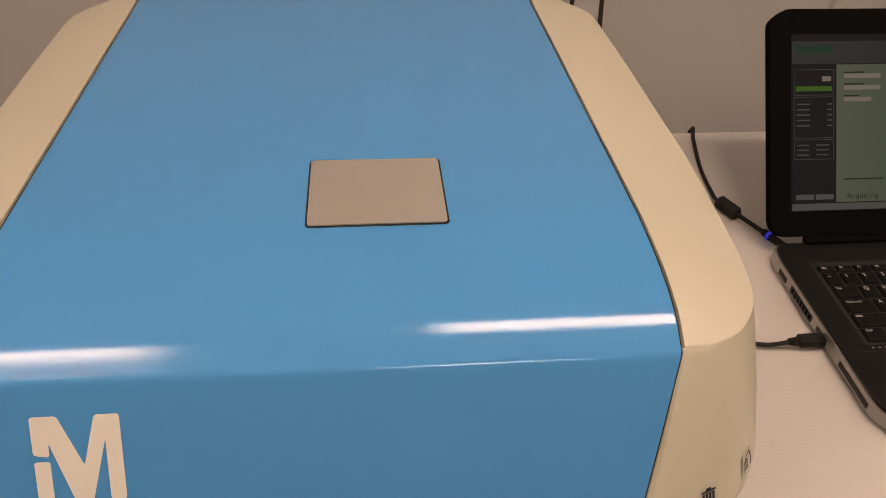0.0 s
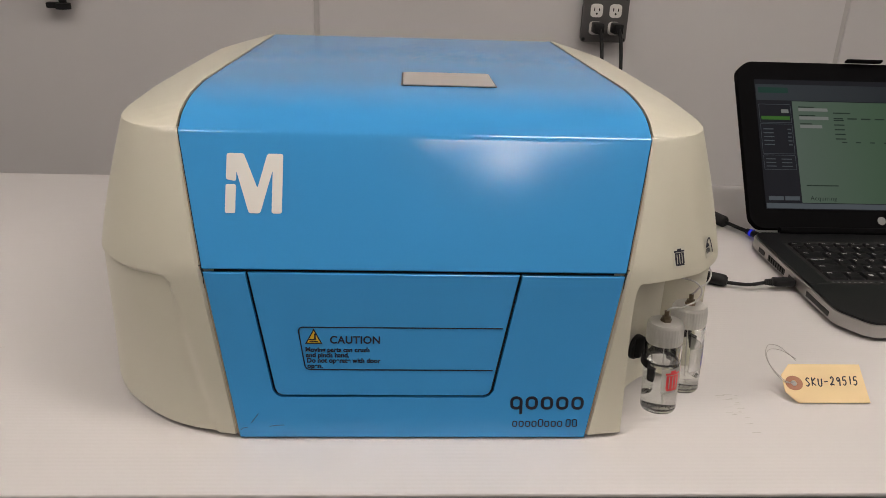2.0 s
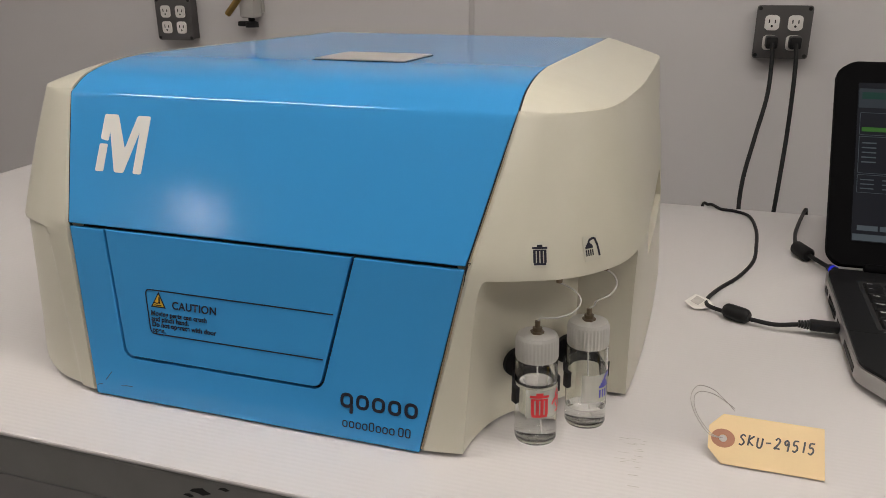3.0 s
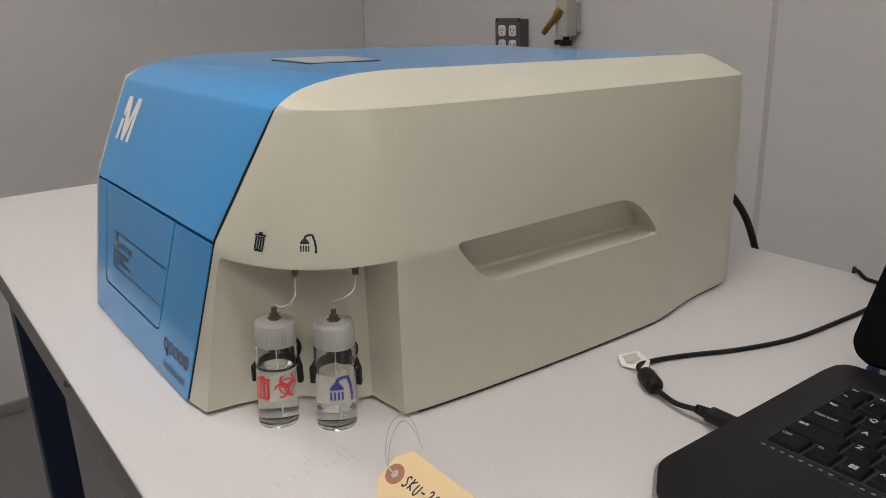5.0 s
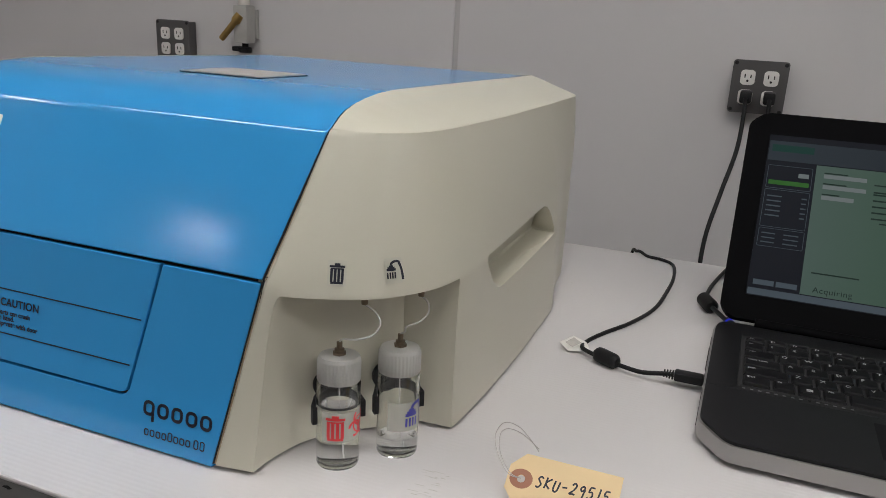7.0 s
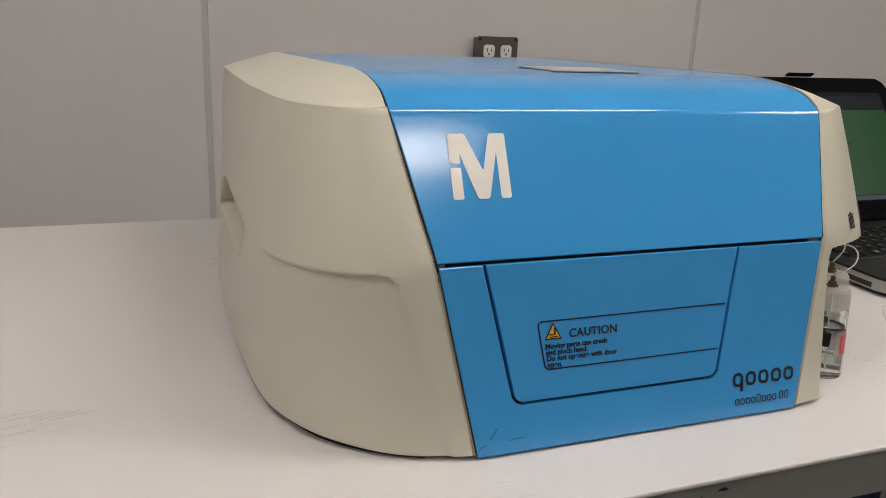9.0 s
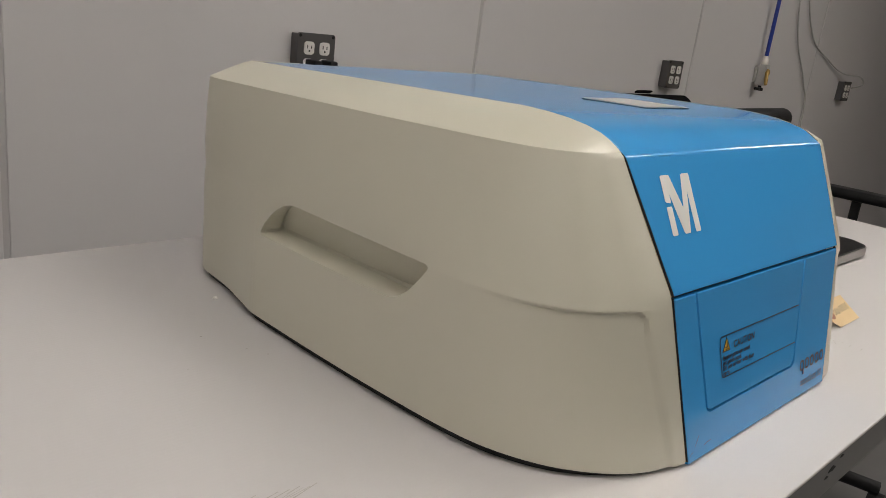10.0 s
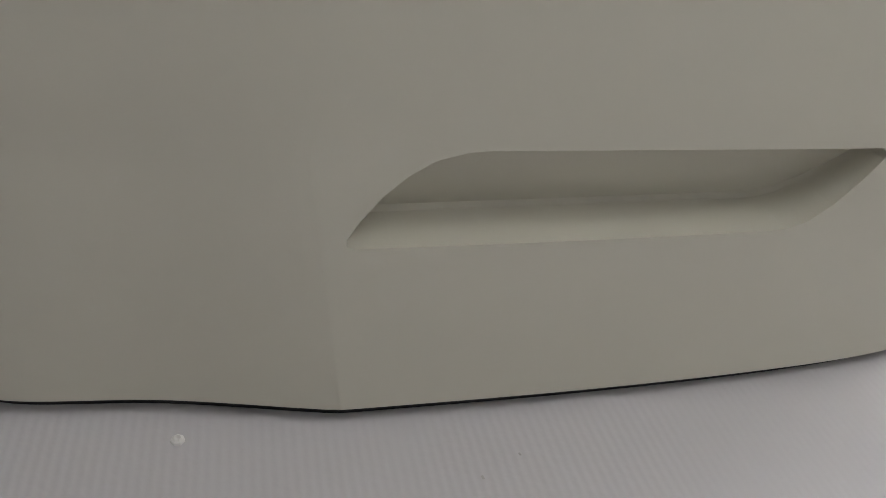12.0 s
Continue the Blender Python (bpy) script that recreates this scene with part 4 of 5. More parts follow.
for k in range(14):
    part("deck_mark", box(LX + 0.030 + 0.0062 * k, LX + 0.0325 + 0.0062 * k, 0.2512, 0.2530, DZ, DZ + 0.0002), M_DECKMARK if k != 8 else M_KEY, deck)
for k, x in enumerate((LX + 0.125, LX + 0.195)):
    part("touchpad" if k == 0 else "touchpad_button", box(x, x + (0.085 if k == 0 else 0.02), 0.180, 0.236, DZ - 0.0005, DZ + 0.0003, 0.0002), M_KEY, deck)
# lid, hinged at the back and leaning away
LID = Matrix.Translation((LX + 0.002, 0.4080, 0.0240)) @ Matrix.Rotation(radians(LID_TILT), 4, "X")
lid_m = LID @ Matrix.Rotation(radians(90), 4, "X")
lid_pts = blob([(0.0, 0.012), (0.0, 0.222), (0.016, 0.234), (LW - 0.016, 0.234), (LW, 0.222), (LW, 0.012), (LW - 0.010, 0.0), (0.010, 0.0)], 0.007, 5)
lid = part("lid", prism(lid_pts, 0.010, lid_m @ Matrix.Translation((0, 0, -0.010)), 0.0015), M_LAPTOP, laptop, "black display lid with a wide frame")
part("webcam_bump", box(0.150, 0.200, -0.010, -0.002, 0.2335, 0.2365, 0.001), M_LAPTOP, lid, at=LID)
part("hinge", tube([LID @ Vector((0.035, -0.004, -0.004)), LID @ Vector((LW - 0.035, -0.004, -0.004))], 0.0048, 14), M_LAPTOP, laptop, smooth=40)


def screen_part(name, x0, x1, y0, y1, lift, material, parent, label=""):
    return part(name, box(x0, x1, y0, y1, 0, 0.0001), material, parent, label, at=lid_m @ Matrix.Translation((0, 0, lift)))


def glow(name, color, strength, color2=None):
    m = bpy.data.materials.new(name)
    m.use_nodes = True
    nt = m.node_tree
    b = nt.nodes["Principled BSDF"]
    b.inputs["Base Color"].default_value = (0.01, 0.01, 0.01, 1)
    b.inputs["Roughness"].default_value = 0.45
    b.inputs["Specular IOR Level"].default_value = 0.01
    b.inputs["Emission Strength"].default_value = strength
    if color2:
        tc = nt.nodes.new("ShaderNodeTexCoord")
        sep = nt.nodes.new("ShaderNodeSeparateXYZ")
        rp = nt.nodes.new("ShaderNodeValToRGB")
        rp.color_ramp.elements[0].color, rp.color_ramp.elements[1].color = (*color, 1), (*color2, 1)
        nt.links.new(tc.outputs["Generated"], sep.inputs["Vector"])
        nt.links.new(sep.outputs["X"], rp.inputs["Fac"])
        nt.links.new(rp.outputs["Color"], b.inputs["Emission Color"])
    else:
        b.inputs["Emission Color"].default_value = (*color, 1)
    return m


SCR = 0.21
G_DARK, G_HEAD = glow("screen_dark", (0.018, 0.022, 0.038), SCR), glow("screen_header", (0.09, 0.12, 0.15), SCR, (0.02, 0.028, 0.04))
G_BODY = glow("screen_green", (0.25, 0.38, 0.31), SCR, (0.035, 0.22, 0.045))
G_WHITE, G_BAR, G_TEXT, G_LITE = glow("screen_white", (0.55, 0.62, 0.60), SCR), glow("screen_bar", (0.10, 0.40, 0.06), SCR), glow("screen_text", (0.03, 0.07, 0.05), SCR), glow("screen_light_blue", (0.22, 0.28, 0.33), SCR)
sx0, sx1, sy0, sy1 = 0.0225, 0.3315, 0.026, 0.208
screen = screen_part("screen", sx0, sx1, sy0, sy1, 0.0002, G_DARK, lid, "lit display with a green program window")
screen_part("task_strip", sx0 + 0.001, sx1 - 0.001, sy0 + 0.001, sy0 + 0.008, 0.0004, G_LITE, screen)
screen_part("header", sx0 + 0.001, sx1 - 0.001, sy1 - 0.030, sy1 - 0.007, 0.0004, G_HEAD, screen)
part("header_mark", box(sx0 + 0.004, sx0 + 0.045, sy1 - 0.0195, sy1 - 0.0115, 0, 0.0001, 0), glow("screen_mark", (0.02, 0.13, 0.10), SCR), screen, at=lid_m @ Matrix.Translation((0, 0, 0.0006)))
screen_part("program_window", sx0 + 0.049, sx1 - 0.002, sy0 + 0.009, sy1 - 0.031, 0.0004, G_BODY, screen, "green program window")
for y0, y1 in ((sy1 - 0.062, sy1 - 0.036), (sy1 - 0.106, sy1 - 0.064), (sy1 - 0.128, sy1 - 0.108)):
    o = rounded(sx0 + 0.003, sx0 + 0.046, y0, y1, 0.001, 2)
    part("panel_outline", stroke(o, 0.0005, Matrix.Identity(4), 0.0, True), G_LITE, screen, at=lid_m @ Matrix.Translation((0, 0, 0.0006)))
screen_part("progress_bar", sx0 + 0.005, sx0 + 0.044, sy1 - 0.058, sy1 - 0.053, 0.0006, G_BAR, screen, "green progress bar")
screen_part("input_field", sx0 + 0.033, sx0 + 0.043, sy1 - 0.048, sy1 - 0.043, 0.0006, G_WHITE, screen)
for k in range(5):
    screen_part("text_bar", sx0 + 0.006, sx0 + 0.020, sy1 - 0.072 - 0.0055 * k, sy1 - 0.0706 - 0.0055 * k, 0.0006, G_LITE, screen)
    screen_part("text_bar", sx0 + 0.039, sx0 + 0.044, sy1 - 0.072 - 0.0055 * k, sy1 - 0.0706 - 0.0055 * k, 0.0006, G_LITE, screen)
for k in range(3):
    screen_part("text_bar", sx0 + 0.006, sx0 + 0.019, sy1 - 0.114 - 0.005 * k, sy1 - 0.1128 - 0.005 * k, 0.0006, G_LITE, screen)
    screen_part("text_bar", sx0 + 0.027, sx0 + 0.041, sy1 - 0.114 - 0.005 * k, sy1 - 0.1128 - 0.005 * k, 0.0006, G_LITE, screen)
for x0 in (0.005, 0.0265):
    screen_part("button", sx0 + x0, sx0 + x0 + 0.0195, sy0 + 0.012, sy0 + 0.0175, 0.0006, G_LITE, screen)
for y, w in ((0.042, 0.040), (0.054, 0.040), (0.066, 0.030)):
    screen_part("input_field", sx0 + 0.057, sx0 + 0.057 + w, sy1 - y - 0.003, sy1 - y + 0.0015, 0.0006, G_WHITE, screen)
    screen_part("text_bar", sx0 + 0.057, sx0 + 0.057 + w * 0.55, sy1 - y + 0.0022, sy1 - y + 0.0036, 0.0006, G_TEXT, screen)
screen_part("text_bar", sx0 + 0.104, sx0 + 0.128, sy1 - 0.0475, sy1 - 0.046, 0.0006, G_TEXT, screen)
for k in range(6):
    screen_part("text_bar", sx0 + 0.104 + 0.019 * k, sx0 + 0.117 + 0.019 * k, sy1 - 0.0555, sy1 - 0.0538, 0.0006, G_TEXT, screen)
    screen_part("text_bar", sx0 + 0.112 + 0.019 * k, sx0 + 0.119 + 0.019 * k, sy1 - 0.089, sy1 - 0.0876, 0.0006, G_TEXT, screen)
for k in range(5):
    screen_part("text_bar", sx0 + 0.104, sx0 + 0.118, sy1 - 0.058 - 0.0066 * k, sy1 - 0.0564 - 0.0066 * k, 0.0006, G_TEXT, screen)
screen_part("text_bar", sx0 + 0.057, sx0 + 0.100, sy0 + 0.032, sy0 + 0.0334, 0.0006, G_TEXT, screen)
part("status_word", text_mesh("Acquiring", 0.0085, lid_m @ Matrix.Translation((sx0 + 0.060, sy0 + 0.0125, 0.0007)), spacing=1.08), G_TEXT, screen, "word Acquiring")
part("lid_mark", lathe([(0, 0), (0.0055, 0), (0.0055, 0.0002), (0, 0.0002)], 20, Matrix.Translation((0.175, 0.012, 0))), M_DECKMARK, lid, "small grey round mark", at=lid_m @ Matrix.Translation((0, 0, 0.0001)))


# ---- cables on the table ----
def cable(name, label, pts, r, at=None):
    ob = part(name, tube(spline(pts, 8), r, 10), M_BLACK, None, "", 60)
    return tagged(ob, label, "cable")


usb = thing("usb_cable", "black cable with a ferrite bead, plugged into the laptop", "cable")
r = 0.0021
pts = [(0.308, 0.69, -0.20), (0.312, 0.678, -0.02), (0.322, 0.661, 0.004), (0.338, 0.650, r), (0.356, 0.645, r), (0.373, 0.627, r), (0.379, 0.575, r), (0.377, 0.515, r), (0.371, 0.455, r), (0.354, 0.402, r), (0.334, 0.362, r), (0.323, 0.330, r + 0.001), (0.324, 0.308, 0.005), (0.345, 0.294, 0.0055), (0.362, 0.286, 0.0055)]
part("cord", tube(spline(pts, 8), r, 10), M_BLACK, usb, smooth=60)
part("cord", tube(spline([(0.362, 0.286, 0.0055), (0.382, 0.280, 0.006), (0.402, 0.279, 0.0095), (0.412, 0.279, 0.0101)], 8), r, 10), M_BLACK, usb, smooth=60)
d = Vector((0.026, -0.015, 0)).normalized()
fm = Matrix.Translation((0.3375, 0.2985, 0.0074)) @ Vector((0, 0, 1)).rotation_difference(d).to_matrix().to_4x4()
part("ferrite_bead", lathe([(0.0, 0.0), (0.0045, 0.0003), (0.0068, 0.003), (0.0072, 0.006), (0.0072, 0.020), (0.0068, 0.023), (0.0045, 0.0257), (0.0, 0.026)], 20, fm), M_BLACK, usb, "round black ferrite bead", smooth=40)
for k in range(4):
    pm = Matrix.Translation((0.401 + 0.0024 * k, 0.279, 0.0100)) @ Matrix.Rotation(radians(90), 4, "Y")
    part("strain_ring", lathe([(0.0, 0), (0.0034 + 0.0003 * k, 0), (0.0034 + 0.0003 * k, 0.0014), (0, 0.0014)], 12, pm), M_BLACK, usb)
part("plug", box(0.410, 0.4345, 0.2735, 0.2855, 0.0062, 0.0142, 0.0018), M_BLACK, usb, "black moulded plug", smooth=40)
flag = bmesh.new()
fl = [(0.289, 0.304, 0.013), (0.299, 0.318, 0.016), (0.312, 0.3175, 0.012), (0.317, 0.309, 0.0095), (0.309, 0.300, 0.0095), (0.299, 0.297, 0.009)]
vs = [flag.verts.new(p) for p in fl]
vt = [flag.verts.new(Vector(p) + Vector((0, 0, 0.0005))) for p in fl]
flag.faces.new(vs[::-1])
flag.faces.new(vt)
for i in range(6):
    flag.faces.new((vs[i], vs[(i + 1) % 6], vt[(i + 1) % 6], vt[i]))
fo = part("cable_label", flag, M_WHITE, usb, at=Matrix.Translation((0.012, 0.005, -0.0068)), label= "white folded cable label")
patch = bmesh.new()
vs = [patch.verts.new(p) for p in ((0.2945, 0.3025, 0.0146), (0.3005, 0.313, 0.0166), (0.3085, 0.3105, 0.0136), (0.302, 0.3005, 0.0118))]
patch.faces.new(vs)
part("grey_print", patch, M_SMUDGE, fo, at=Matrix.Translation((0.012, 0.005, -0.0064)))

ac = thing("power_cord", "black charger cord with a bead, plugged into the laptop", "cable")
pts = [(0.452, 0.70, -0.05), (0.446, 0.668, 0.004), (0.438, 0.640, 0.004), (0.425, 0.575, r), (0.420, 0.52, 0.003), (0.4190, 0.500, 0.0070)]
part("cord", tube(spline(pts, 8), 0.0023, 10), M_BLACK, ac, smooth=60)
d = Vector((0.014, -0.033, 0)).normalized()
fm = Matrix.Translation((0.4180, 0.502, 0.0082)) @ Vector((0, 0, 1)).rotation_difference(d).to_matrix().to_4x4()
part("bead", lathe([(0.0, 0.0), (0.005, 0.0003), (0.0078, 0.003), (0.0080, 0.027), (0.0060, 0.0295), (0.0, 0.030)], 20, fm), M_BLACK, ac, "black cylindrical cord bead", smooth=40)
part("cord", tube(spline([(0.4300, 0.475, 0.0082), (0.440, 0.455, 0.008), (0.448, 0.438, 0.0085)], 8), 0.0025, 10), M_BLACK, ac, smooth=60)
pm = Matrix.Translation((0.4465, 0.442, 0.0082)) @ Vector((0, 0, 1)).rotation_difference(Vector((0.012, -0.03, 0.0015))).to_matrix().to_4x4()
part("plug", lathe([(0.0, 0), (0.0040, 0), (0.0044, 0.012), (0.0040, 0.045), (0.0, 0.046)], 16, pm), M_BLACK, ac, smooth=40)
part("light_ring", lathe([(0.0046, 0.006), (0.0048, 0.006), (0.0048, 0.010), (0.0046, 0.010)], 16, pm), glow("blue_ring", (0.02, 0.03, 0.6), 0.8), ac, "glowing blue ring")
cable("mains_cord", "thick black mains cord behind the analyser", [(0.10, 0.556, 0.10), (0.155, 0.60, 0.098), (0.185, 0.640, 0.060), (0.195, 0.672, 0.0), (0.197, 0.69, -0.08), (0.19, 0.72, -0.4), (0.2, 0.8, -0.8)], 0.0042)


# ---- wall fittings ----
def socket(parent, cx, cz, y):
    bm = prism(blob([(-0.0135, -0.0105), (-0.0135, 0.0105), (-0.008, 0.0145), (0.008, 0.0145), (0.0135, 0.0105), (0.0135, -0.0105), (0.008, -0.0145), (-0.008, -0.0145)], 0.003), 0.003, Matrix.Translation((cx, y, cz)) @ Matrix.Rotation(radians(90), 4, "X"), 0.0006)
    s = part("socket", bm, M_SOCKET, parent, "white socket face", smooth=40)
    for dx, h in ((-0.0055, 0.0075), (0.0055, 0.0065)):
        part("slot", box(cx + dx - 0.0011, cx + dx + 0.0011, y - 0.0034, y - 0.0028, cz - 0.001, cz - 0.001 + h), M_GAP, s)
    part("slot", lathe([(0, 0), (0.0023, 0), (0.0023, 0.0005), (0, 0.0005)], 12, Matrix.Translation((cx, y - 0.0029, cz - 0.0065)) @ Matrix.Rotation(radians(90), 4, "X")), M_GAP, s)


def outlet(x0, z0, label, w=0.103, dz=0.102):
    o = thing("wall_outlet", label, "wall outlet", None, "wall outlets")
    yb = WALL_Y - 0.0005
    part("back_box", box(x0 + 0.004, x0 + w - 0.004, yb - 0.030, yb, z0 + 0.003, z0 + dz - 0.003, 0.002), M_PLATE, o)
    part("cover_plate", prism(rounded(x0, x0 + w, z0, z0 + dz, 0.006), 0.004, Matrix.Translation((0, yb - 0.0302, 0)) @ Matrix.Rotation(radians(90), 4, "X"), 0.001), M_PLATE, o, "grey stamped metal cover plate")
    for dx in (0.030, 0.073):
        for h in (0.031, 0.069):
            socket(o, x0 + dx * w / 0.103, z0 + h, yb - 0.0345)
    for dx, h in ((0.006, 0.006), (w - 0.006, 0.006), (0.006, dz - 0.006), (w - 0.006, dz - 0.006)):
        part("screw", lathe([(0, 0), (0.004, 0), (0.0032, 0.0016), (0, 0.002)], 10, Matrix.Translation((x0 + dx, yb - 0.0343, z0 + h)) @ Matrix.Rotation(radians(90), 4, "X")), M_GAP, o)
    return o


outlet(0.387, 0.131, "grey metal wall outlet with two black plugs in it")
outlet(-1.028, 0.135, "grey metal wall outlet with four empty sockets")
outlet(2.015, 0.150, "grey metal wall outlet beyond the table end")
outlet(3.85, 0.130, "grey metal wall outlet with a cable plugged in")
outlet(5.55, 0.118, "grey metal wall outlet near the far window")
CORDS = [(0.419, [(0, 1.262, 0.163), (0.002, 1.240, 0.135), (0.000, 1.21, 0.07), (-0.016, 1.17, -0.01), (-0.030, 1.13, -0.09), (-0.030, 1.10, -0.19), (-0.025, 1.06, -0.45), (-0.015, 1.05, -0.83)])]
CORDS += [(0.462, [(0, 1.262, 0.163), (0.002, 1.240, 0.135), (0.002, 1.215, 0.07), (0.000, 1.19, -0.01), (-0.006, 1.15, -0.09), (-0.010, 1.13, -0.19), (-0.010, 1.11, -0.45), (0.0, 1.10, -0.83)])]
for dx, pts in CORDS:
    pts = [(dx + x, y, z) for x, y, z in pts]
    cd = thing("plugged_cord", "black power cord hanging from the wall outlet", "cable", None, "hanging cords")
    part("plug", box(dx - 0.011, dx + 0.011, 1.262, 1.3025, 0.153, 0.176, 0.004), M_BLACK, cd, smooth=40)
    part("cord", tube(spline(pts, 8), 0.0042, 10), M_BLACK, cd, smooth=60)


def air_valve(x, z, label):
    v = thing("air_valve", label, "valve", None, "air valves")
    yb = WALL_Y - 0.0005
    part("wall_bracket", box(x - 0.022, x + 0.022, yb - 0.012, yb, z - 0.035, z + 0.035, 0.002), M_GREYBLK, v)
    part("valve_block", box(x - 0.020, x + 0.020, yb - 0.050, yb - 0.0125, z - 0.045, z + 0.045, 0.004), M_GREYBLK, v, "grey cast valve block", smooth=40)
    part("collar", lathe([(0, 0), (0.014, 0), (0.014, 0.022), (0.010, 0.028), (0.010, 0.036), (0, 0.036)], 16, Matrix.Translation((x, yb - 0.03, z + 0.0452))), M_STEEL, v, smooth=40)
    part("air_hose", tube(spline([(x, yb - 0.03, z + 0.080), (x + 0.002, yb - 0.03, z + 0.3), (x + 0.004, yb - 0.03, z + 0.8), (x + 0.004, yb - 0.03, CEIL_Z - 0.002)], 6), 0.0085, 12), M_HOSE, v, "dark blue air hose", smooth=60)
    hm = Matrix.Translation((x - 0.006, yb - 0.052, z + 0.012)) @ Matrix.Rotation(radians(-145), 4, "Y")
    h = bmesh.new()
    lathe([(0, -0.012), (0.011, -0.012), (0.012, 0.006), (0.008, 0.012), (0.0075, 0.060), (0.0055, 0.064), (0, 0.064)], 14, hm @ Matrix.Rotation(radians(18), 4, "X"), h)
    part("lever", h, M_BRASS, v, "brass lever", smooth=40)
    nz = bmesh.new()
    lathe([(0, 0), (0.016, 0), (0.016, 0.012), (0.008, 0.014), (0.008, 0.022), (0, 0.022)], 14, Matrix.Translation((x, yb - 0.03, z - 0.068)), nz)
    join(nz, box(x - 0.034, x - 0.006, yb - 0.040, yb - 0.020, z - 0.066, z - 0.054, 0.003))
    part("nozzle", nz, M_BLACK, v, "black outlet nozzle", smooth=40)


air_valve(-0.758, 0.238, "grey air valve with brass lever and blue hose, on the wall")
air_valve(2.83, 0.228, "grey air valve with brass lever, further along the wall")
for k, pts in enumerate(([(2.95, 1.328, CEIL_Z - 0.01), (3.05, 1.328, 0.75), (3.16, 1.328, 0.42), (3.36, 1.328, 0.21), (3.45, 1.326, 0.0), (3.4, 1.32, -0.84)], [(3.02, 1.328, CEIL_Z - 0.01), (3.14, 1.328, 0.72), (3.33, 1.328, 0.433), (3.60, 1.326, 0.33), (3.80, 1.31, 0.272), (3.96, 1.27, 0.262), (4.00, 1.26, 0.225), (3.925, 1.29, 0.20)])):
    tagged(part("wall_cable", tube(spline(pts, 8), 0.0035, 8), M_GREYBLK, None, "", 60), "thin grey cable hanging on the wall", "cable", "wall cables")

# ---- far end of the room ----
win = tagged(thing("window_1", "wood-framed window in the end wall", "window", kind="structure"))
wx = RIGHT_X - 0.001
for nm, y0, y1, z0, z1 in (("window_frame", 1.02, 1.13, -0.01, 1.4), ("window_frame", -0.30, -0.16, -0.01, 1.4), ("window_sill", -0.158, 1.018, -0.01, 0.125), ("window_frame", -0.158, 1.018, 1.27, 1.4)):
    part(nm, box(wx - 0.05, wx, y0, y1, z0, z1, 0.004), M_WOOD, win, "brown wooden frame")
part("pane", box(wx - 0.012, wx, -0.158, 1.018, 0.126, 1.268), M_DIM, win, "dim grey pane")
panel = thing("yellow_panel", "tall yellow panel standing on the floor", "panel", pose(0.68, 0.14, 0))
part("sheet", box(4.59, 4.63, -2.4, -0.41, FLOOR_Z + 0.02, 1.2, 0.006), M_YELLOW, panel)
part("foot_rail", box(4.58, 4.64, -2.4, -0.41, FLOOR_Z, FLOOR_Z + 0.019), M_BLACK, panel)
part("side_post", box(4.56, 4.66, -0.405, -0.31, FLOOR_Z, 1.3, 0.004), M_GREYBLK, panel, "pale grey post")
rack = thing("equipment_rack", "black open equipment rack with cables", "rack", pose(0.55, 0.14, 0))
for y in (-0.22, 0.10):
    for x in (4.35, 4.75):
        part("post", box(x, x + 0.04, y, y + 0.04, FLOOR_Z, 1.2, 0.003), M_BLACK, rack)
for z in (-0.78, -0.40, -0.02, 0.34, 0.72, 1.1):
    part("shelf", box(4.36, 4.78, -0.21, 0.13, z, z + 0.03, 0.003), M_BLACK, rack)
part("back_sheet", box(4.795, 4.80, -0.22, 0.14, FLOOR_Z, 1.2), M_GAP, rack)
for z0, h in ((-0.749, 0.2), (-0.369, 0.25), (0.011, 0.2), (0.371, 0.22)):
    part("device", box(4.40, 4.74, -0.16, 0.08, z0, z0 + h, 0.006), M_GAP, rack, "dark boxed device")
part("indicator", lathe([(0, 0), (0.009, 0), (0.006, 0.004), (0, 0.005)], 12, Matrix.Translation((4.3995, -0.06, -0.08)) @ Matrix.Rotation(radians(-90), 4, "Y")), glow("red_led", (0.9, 0.02, 0.02), 1.5), rack, "small red indicator light")
post = tagged(part("leaning_board", box(5.20, 5.24, 0.34, 0.50, FLOOR_Z, 0.9, 0.004), M_WOOD), "brown wooden board standing by the wall", "board")
post = tagged(part("upright_post", box(5.08, 5.16, 0.285, 0.330, FLOOR_Z, 1.4, 0.004), M_GREYBLK), "pale grey metal upright", "post")


def tripod(x, y, top, spread, label):
    t = thing("tripod", label, "tripod", pose(x, y, FLOOR_Z), "tripods")
    part("column", tube([(0, 0, 0.25), (0, 0, top)], 0.010, 10), M_BLACK, t, smooth=60)
    part("head", box(-0.05, 0.05, -0.04, 0.04, top, top + 0.08, 0.012), M_BLACK, t, smooth=40)
    part("collar", lathe([(0, 0.56), (0.03, 0.56), (0.03, 0.62), (0, 0.62)], 12), M_BLACK, t, smooth=40)
    for k in range(3):
        a = radians(35 + 120 * k)
        part("leg", tube([(0.02 * math.cos(a), 0.02 * math.sin(a), 0.6), (spread * math.cos(a), spread * math.sin(a), 0.011)], 0.011, 8), M_BLACK, t, smooth=60)
        part("brace", tube([(0, 0, 0.27), (spread * 0.5 * math.cos(a), spread * 0.5 * math.sin(a), 0.31)], 0.006, 6), M_BLACK, t, smooth=60)


tripod(3.62, 0.40, 1.05, 0.36, "black light stand with spread legs on the floor")
tripod(3.75, 0.20, 1.15, 0.40, "taller black tripod beside the light stand")

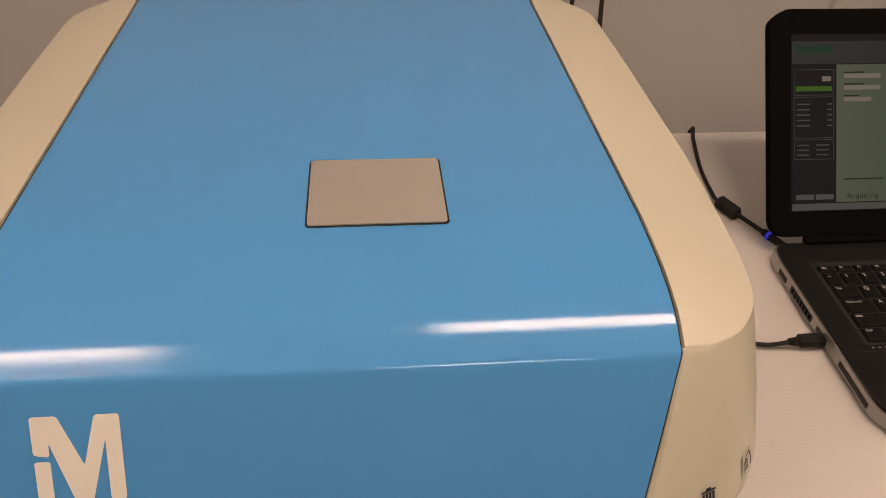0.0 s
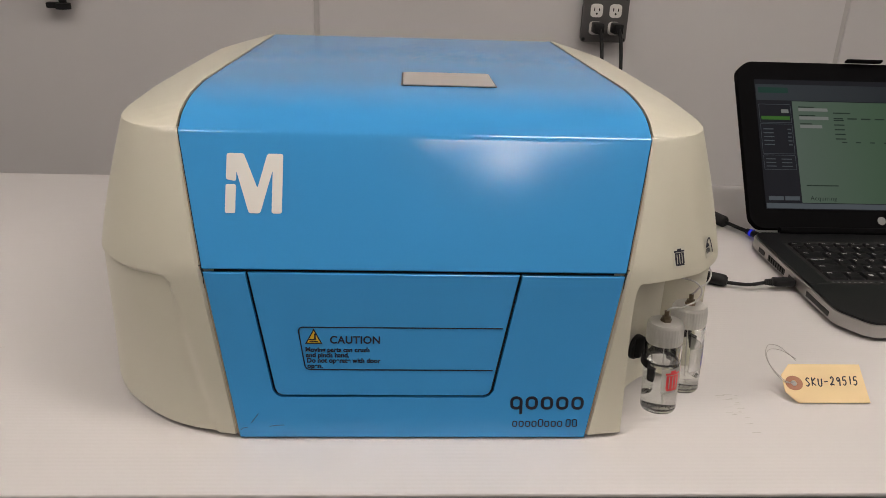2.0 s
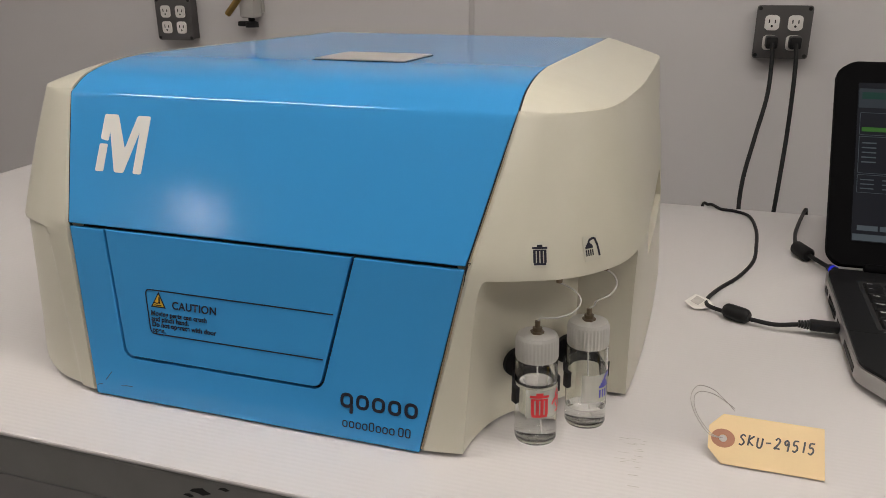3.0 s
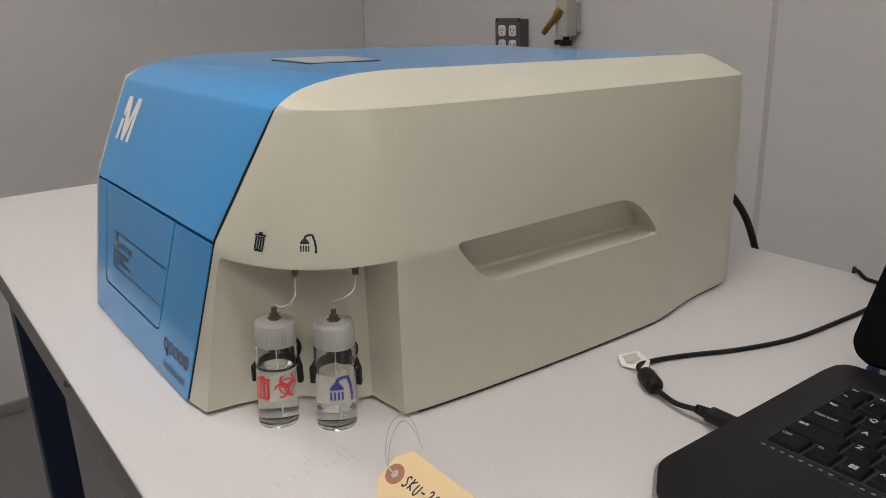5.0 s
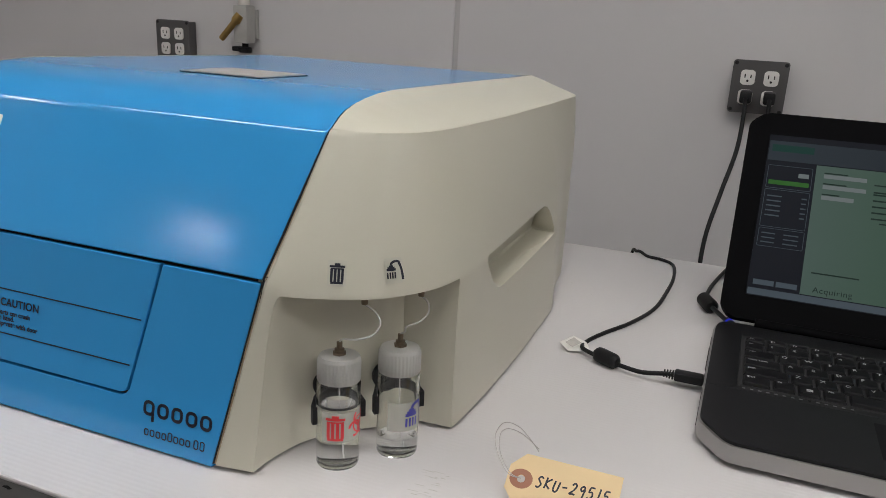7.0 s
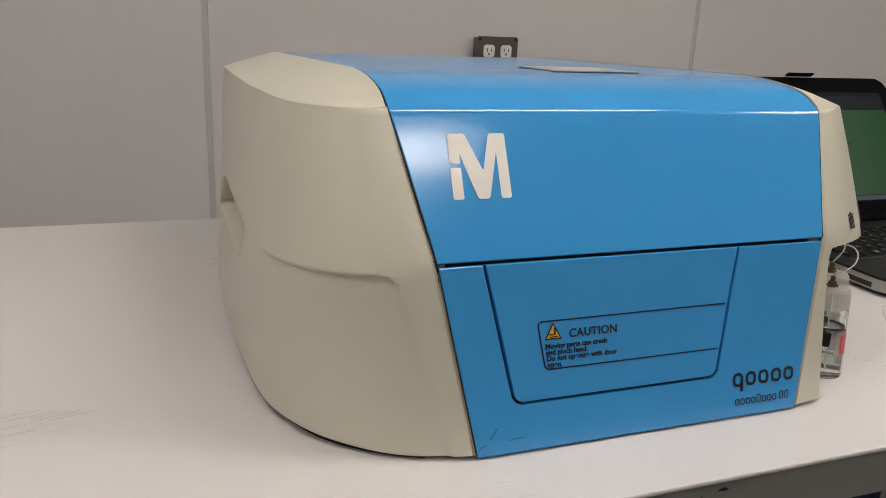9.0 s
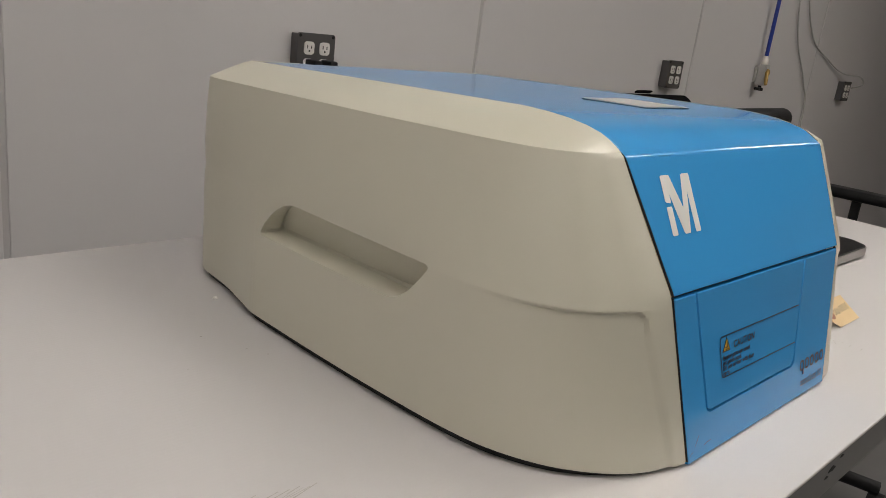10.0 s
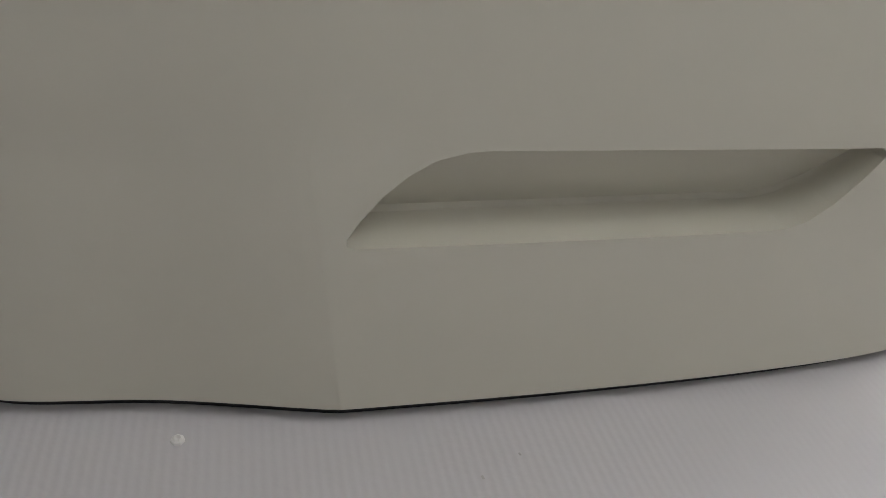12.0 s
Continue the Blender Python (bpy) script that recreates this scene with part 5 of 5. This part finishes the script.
chair = thing("office_chair", "black office chair with armrests beyond the table end", "chair", pose(1.50, 0.47, FLOOR_Z, 0, 0, 4))
part("seat", box(-0.24, 0.24, -0.23, 0.23, 0.44, 0.52, 0.03, 3), M_BLACK, chair, smooth=40)
part("backrest", box(-0.20, 0.20, 0.20, 0.26, 0.60, 1.03, 0.028, 4), M_BLACK, chair, smooth=40)
part("back_bar", box(-0.03, 0.03, 0.262, 0.28, 0.45, 0.80, 0.006), M_BLACK, chair)
for s in (-1, 1):
    part("armrest", box(s * 0.28 - 0.035, s * 0.28 + 0.035, -0.16, 0.12, 0.80, 0.83, 0.012, 3), M_BLACK, chair, smooth=40)
    part("arm_post", tube(spline([(s * 0.22, 0, 0.45), (s * 0.28, 0, 0.5), (s * 0.28, 0, 0.80)], 5), 0.014, 8), M_BLACK, chair, smooth=60)
part("gas_column", lathe([(0, 0.08), (0.03, 0.08), (0.03, 0.44), (0, 0.44)], 14), M_BLACK, chair, smooth=40)
for k in range(5):
    a = radians(72 * k)
    lg = part("base_leg", tube([(0, 0, 0.10), (0.30 * math.cos(a), 0.30 * math.sin(a), 0.07)], 0.02, 8), M_BLACK, chair, smooth=60)
    part("caster", lathe([(0, -0.02), (0.028, -0.02), (0.028, 0.02), (0, 0.02)], 14, Matrix.Translation((0.30 * math.cos(a), 0.30 * math.sin(a), 0.029)) @ Matrix.Rotation(radians(90), 4, "X")), M_BLACK, lg)

# ---- marks on the tabletop ----
rnd = random.Random(4)
scuffs = bmesh.new()
for cx, cy, ln, n, sp, ang in ((-0.425, 0.125, 0.05, 26, 0.022, 12), (0.275, 0.035, 0.012, 20, 0.03, 3)):
    for k in range(n):
        a = radians(ang + rnd.uniform(-4, 4))
        L = ln * rnd.uniform(0.2, 0.7)
        p = Vector((cx + rnd.uniform(-1, 1) * ln * 0.7, cy + rnd.uniform(-1, 1) * sp))
        e = Vector((math.cos(a), math.sin(a))) * L / 2
        join(scuffs, stroke([p - e, p + e], rnd.uniform(0.0003, 0.0008), Matrix.Identity(4), 0.0003))
for cx, cy, s in ((-0.33, 0.384, 0.0012), (-0.308, 0.342, 0.001), (-0.298, 0.323, 0.0008), (0.30, 0.47, 0.001), (0.27, 0.50, 0.0008), (-0.37, 0.33, 0.0007)):
    join(scuffs, stroke([(cx - s, cy), (cx + s, cy + s * 0.4)], s * 1.1, Matrix.Identity(4), 0.0003))
tagged(part("table_scuffs", scuffs, M_SMUDGE), "faint grey scratches and specks on the tabletop", "scuffs", kind="stuff")
chip = lathe([(0, 0.0002), (0.0031, 0.0002), (0.0028, 0.0012), (0.0015, 0.0021), (0, 0.0016)], 7, Matrix.Translation((-0.272, 0.463, 0)))
tagged(part("paint_chip", chip, M_WHITE), "small white chip stuck on the tabletop", "chip")
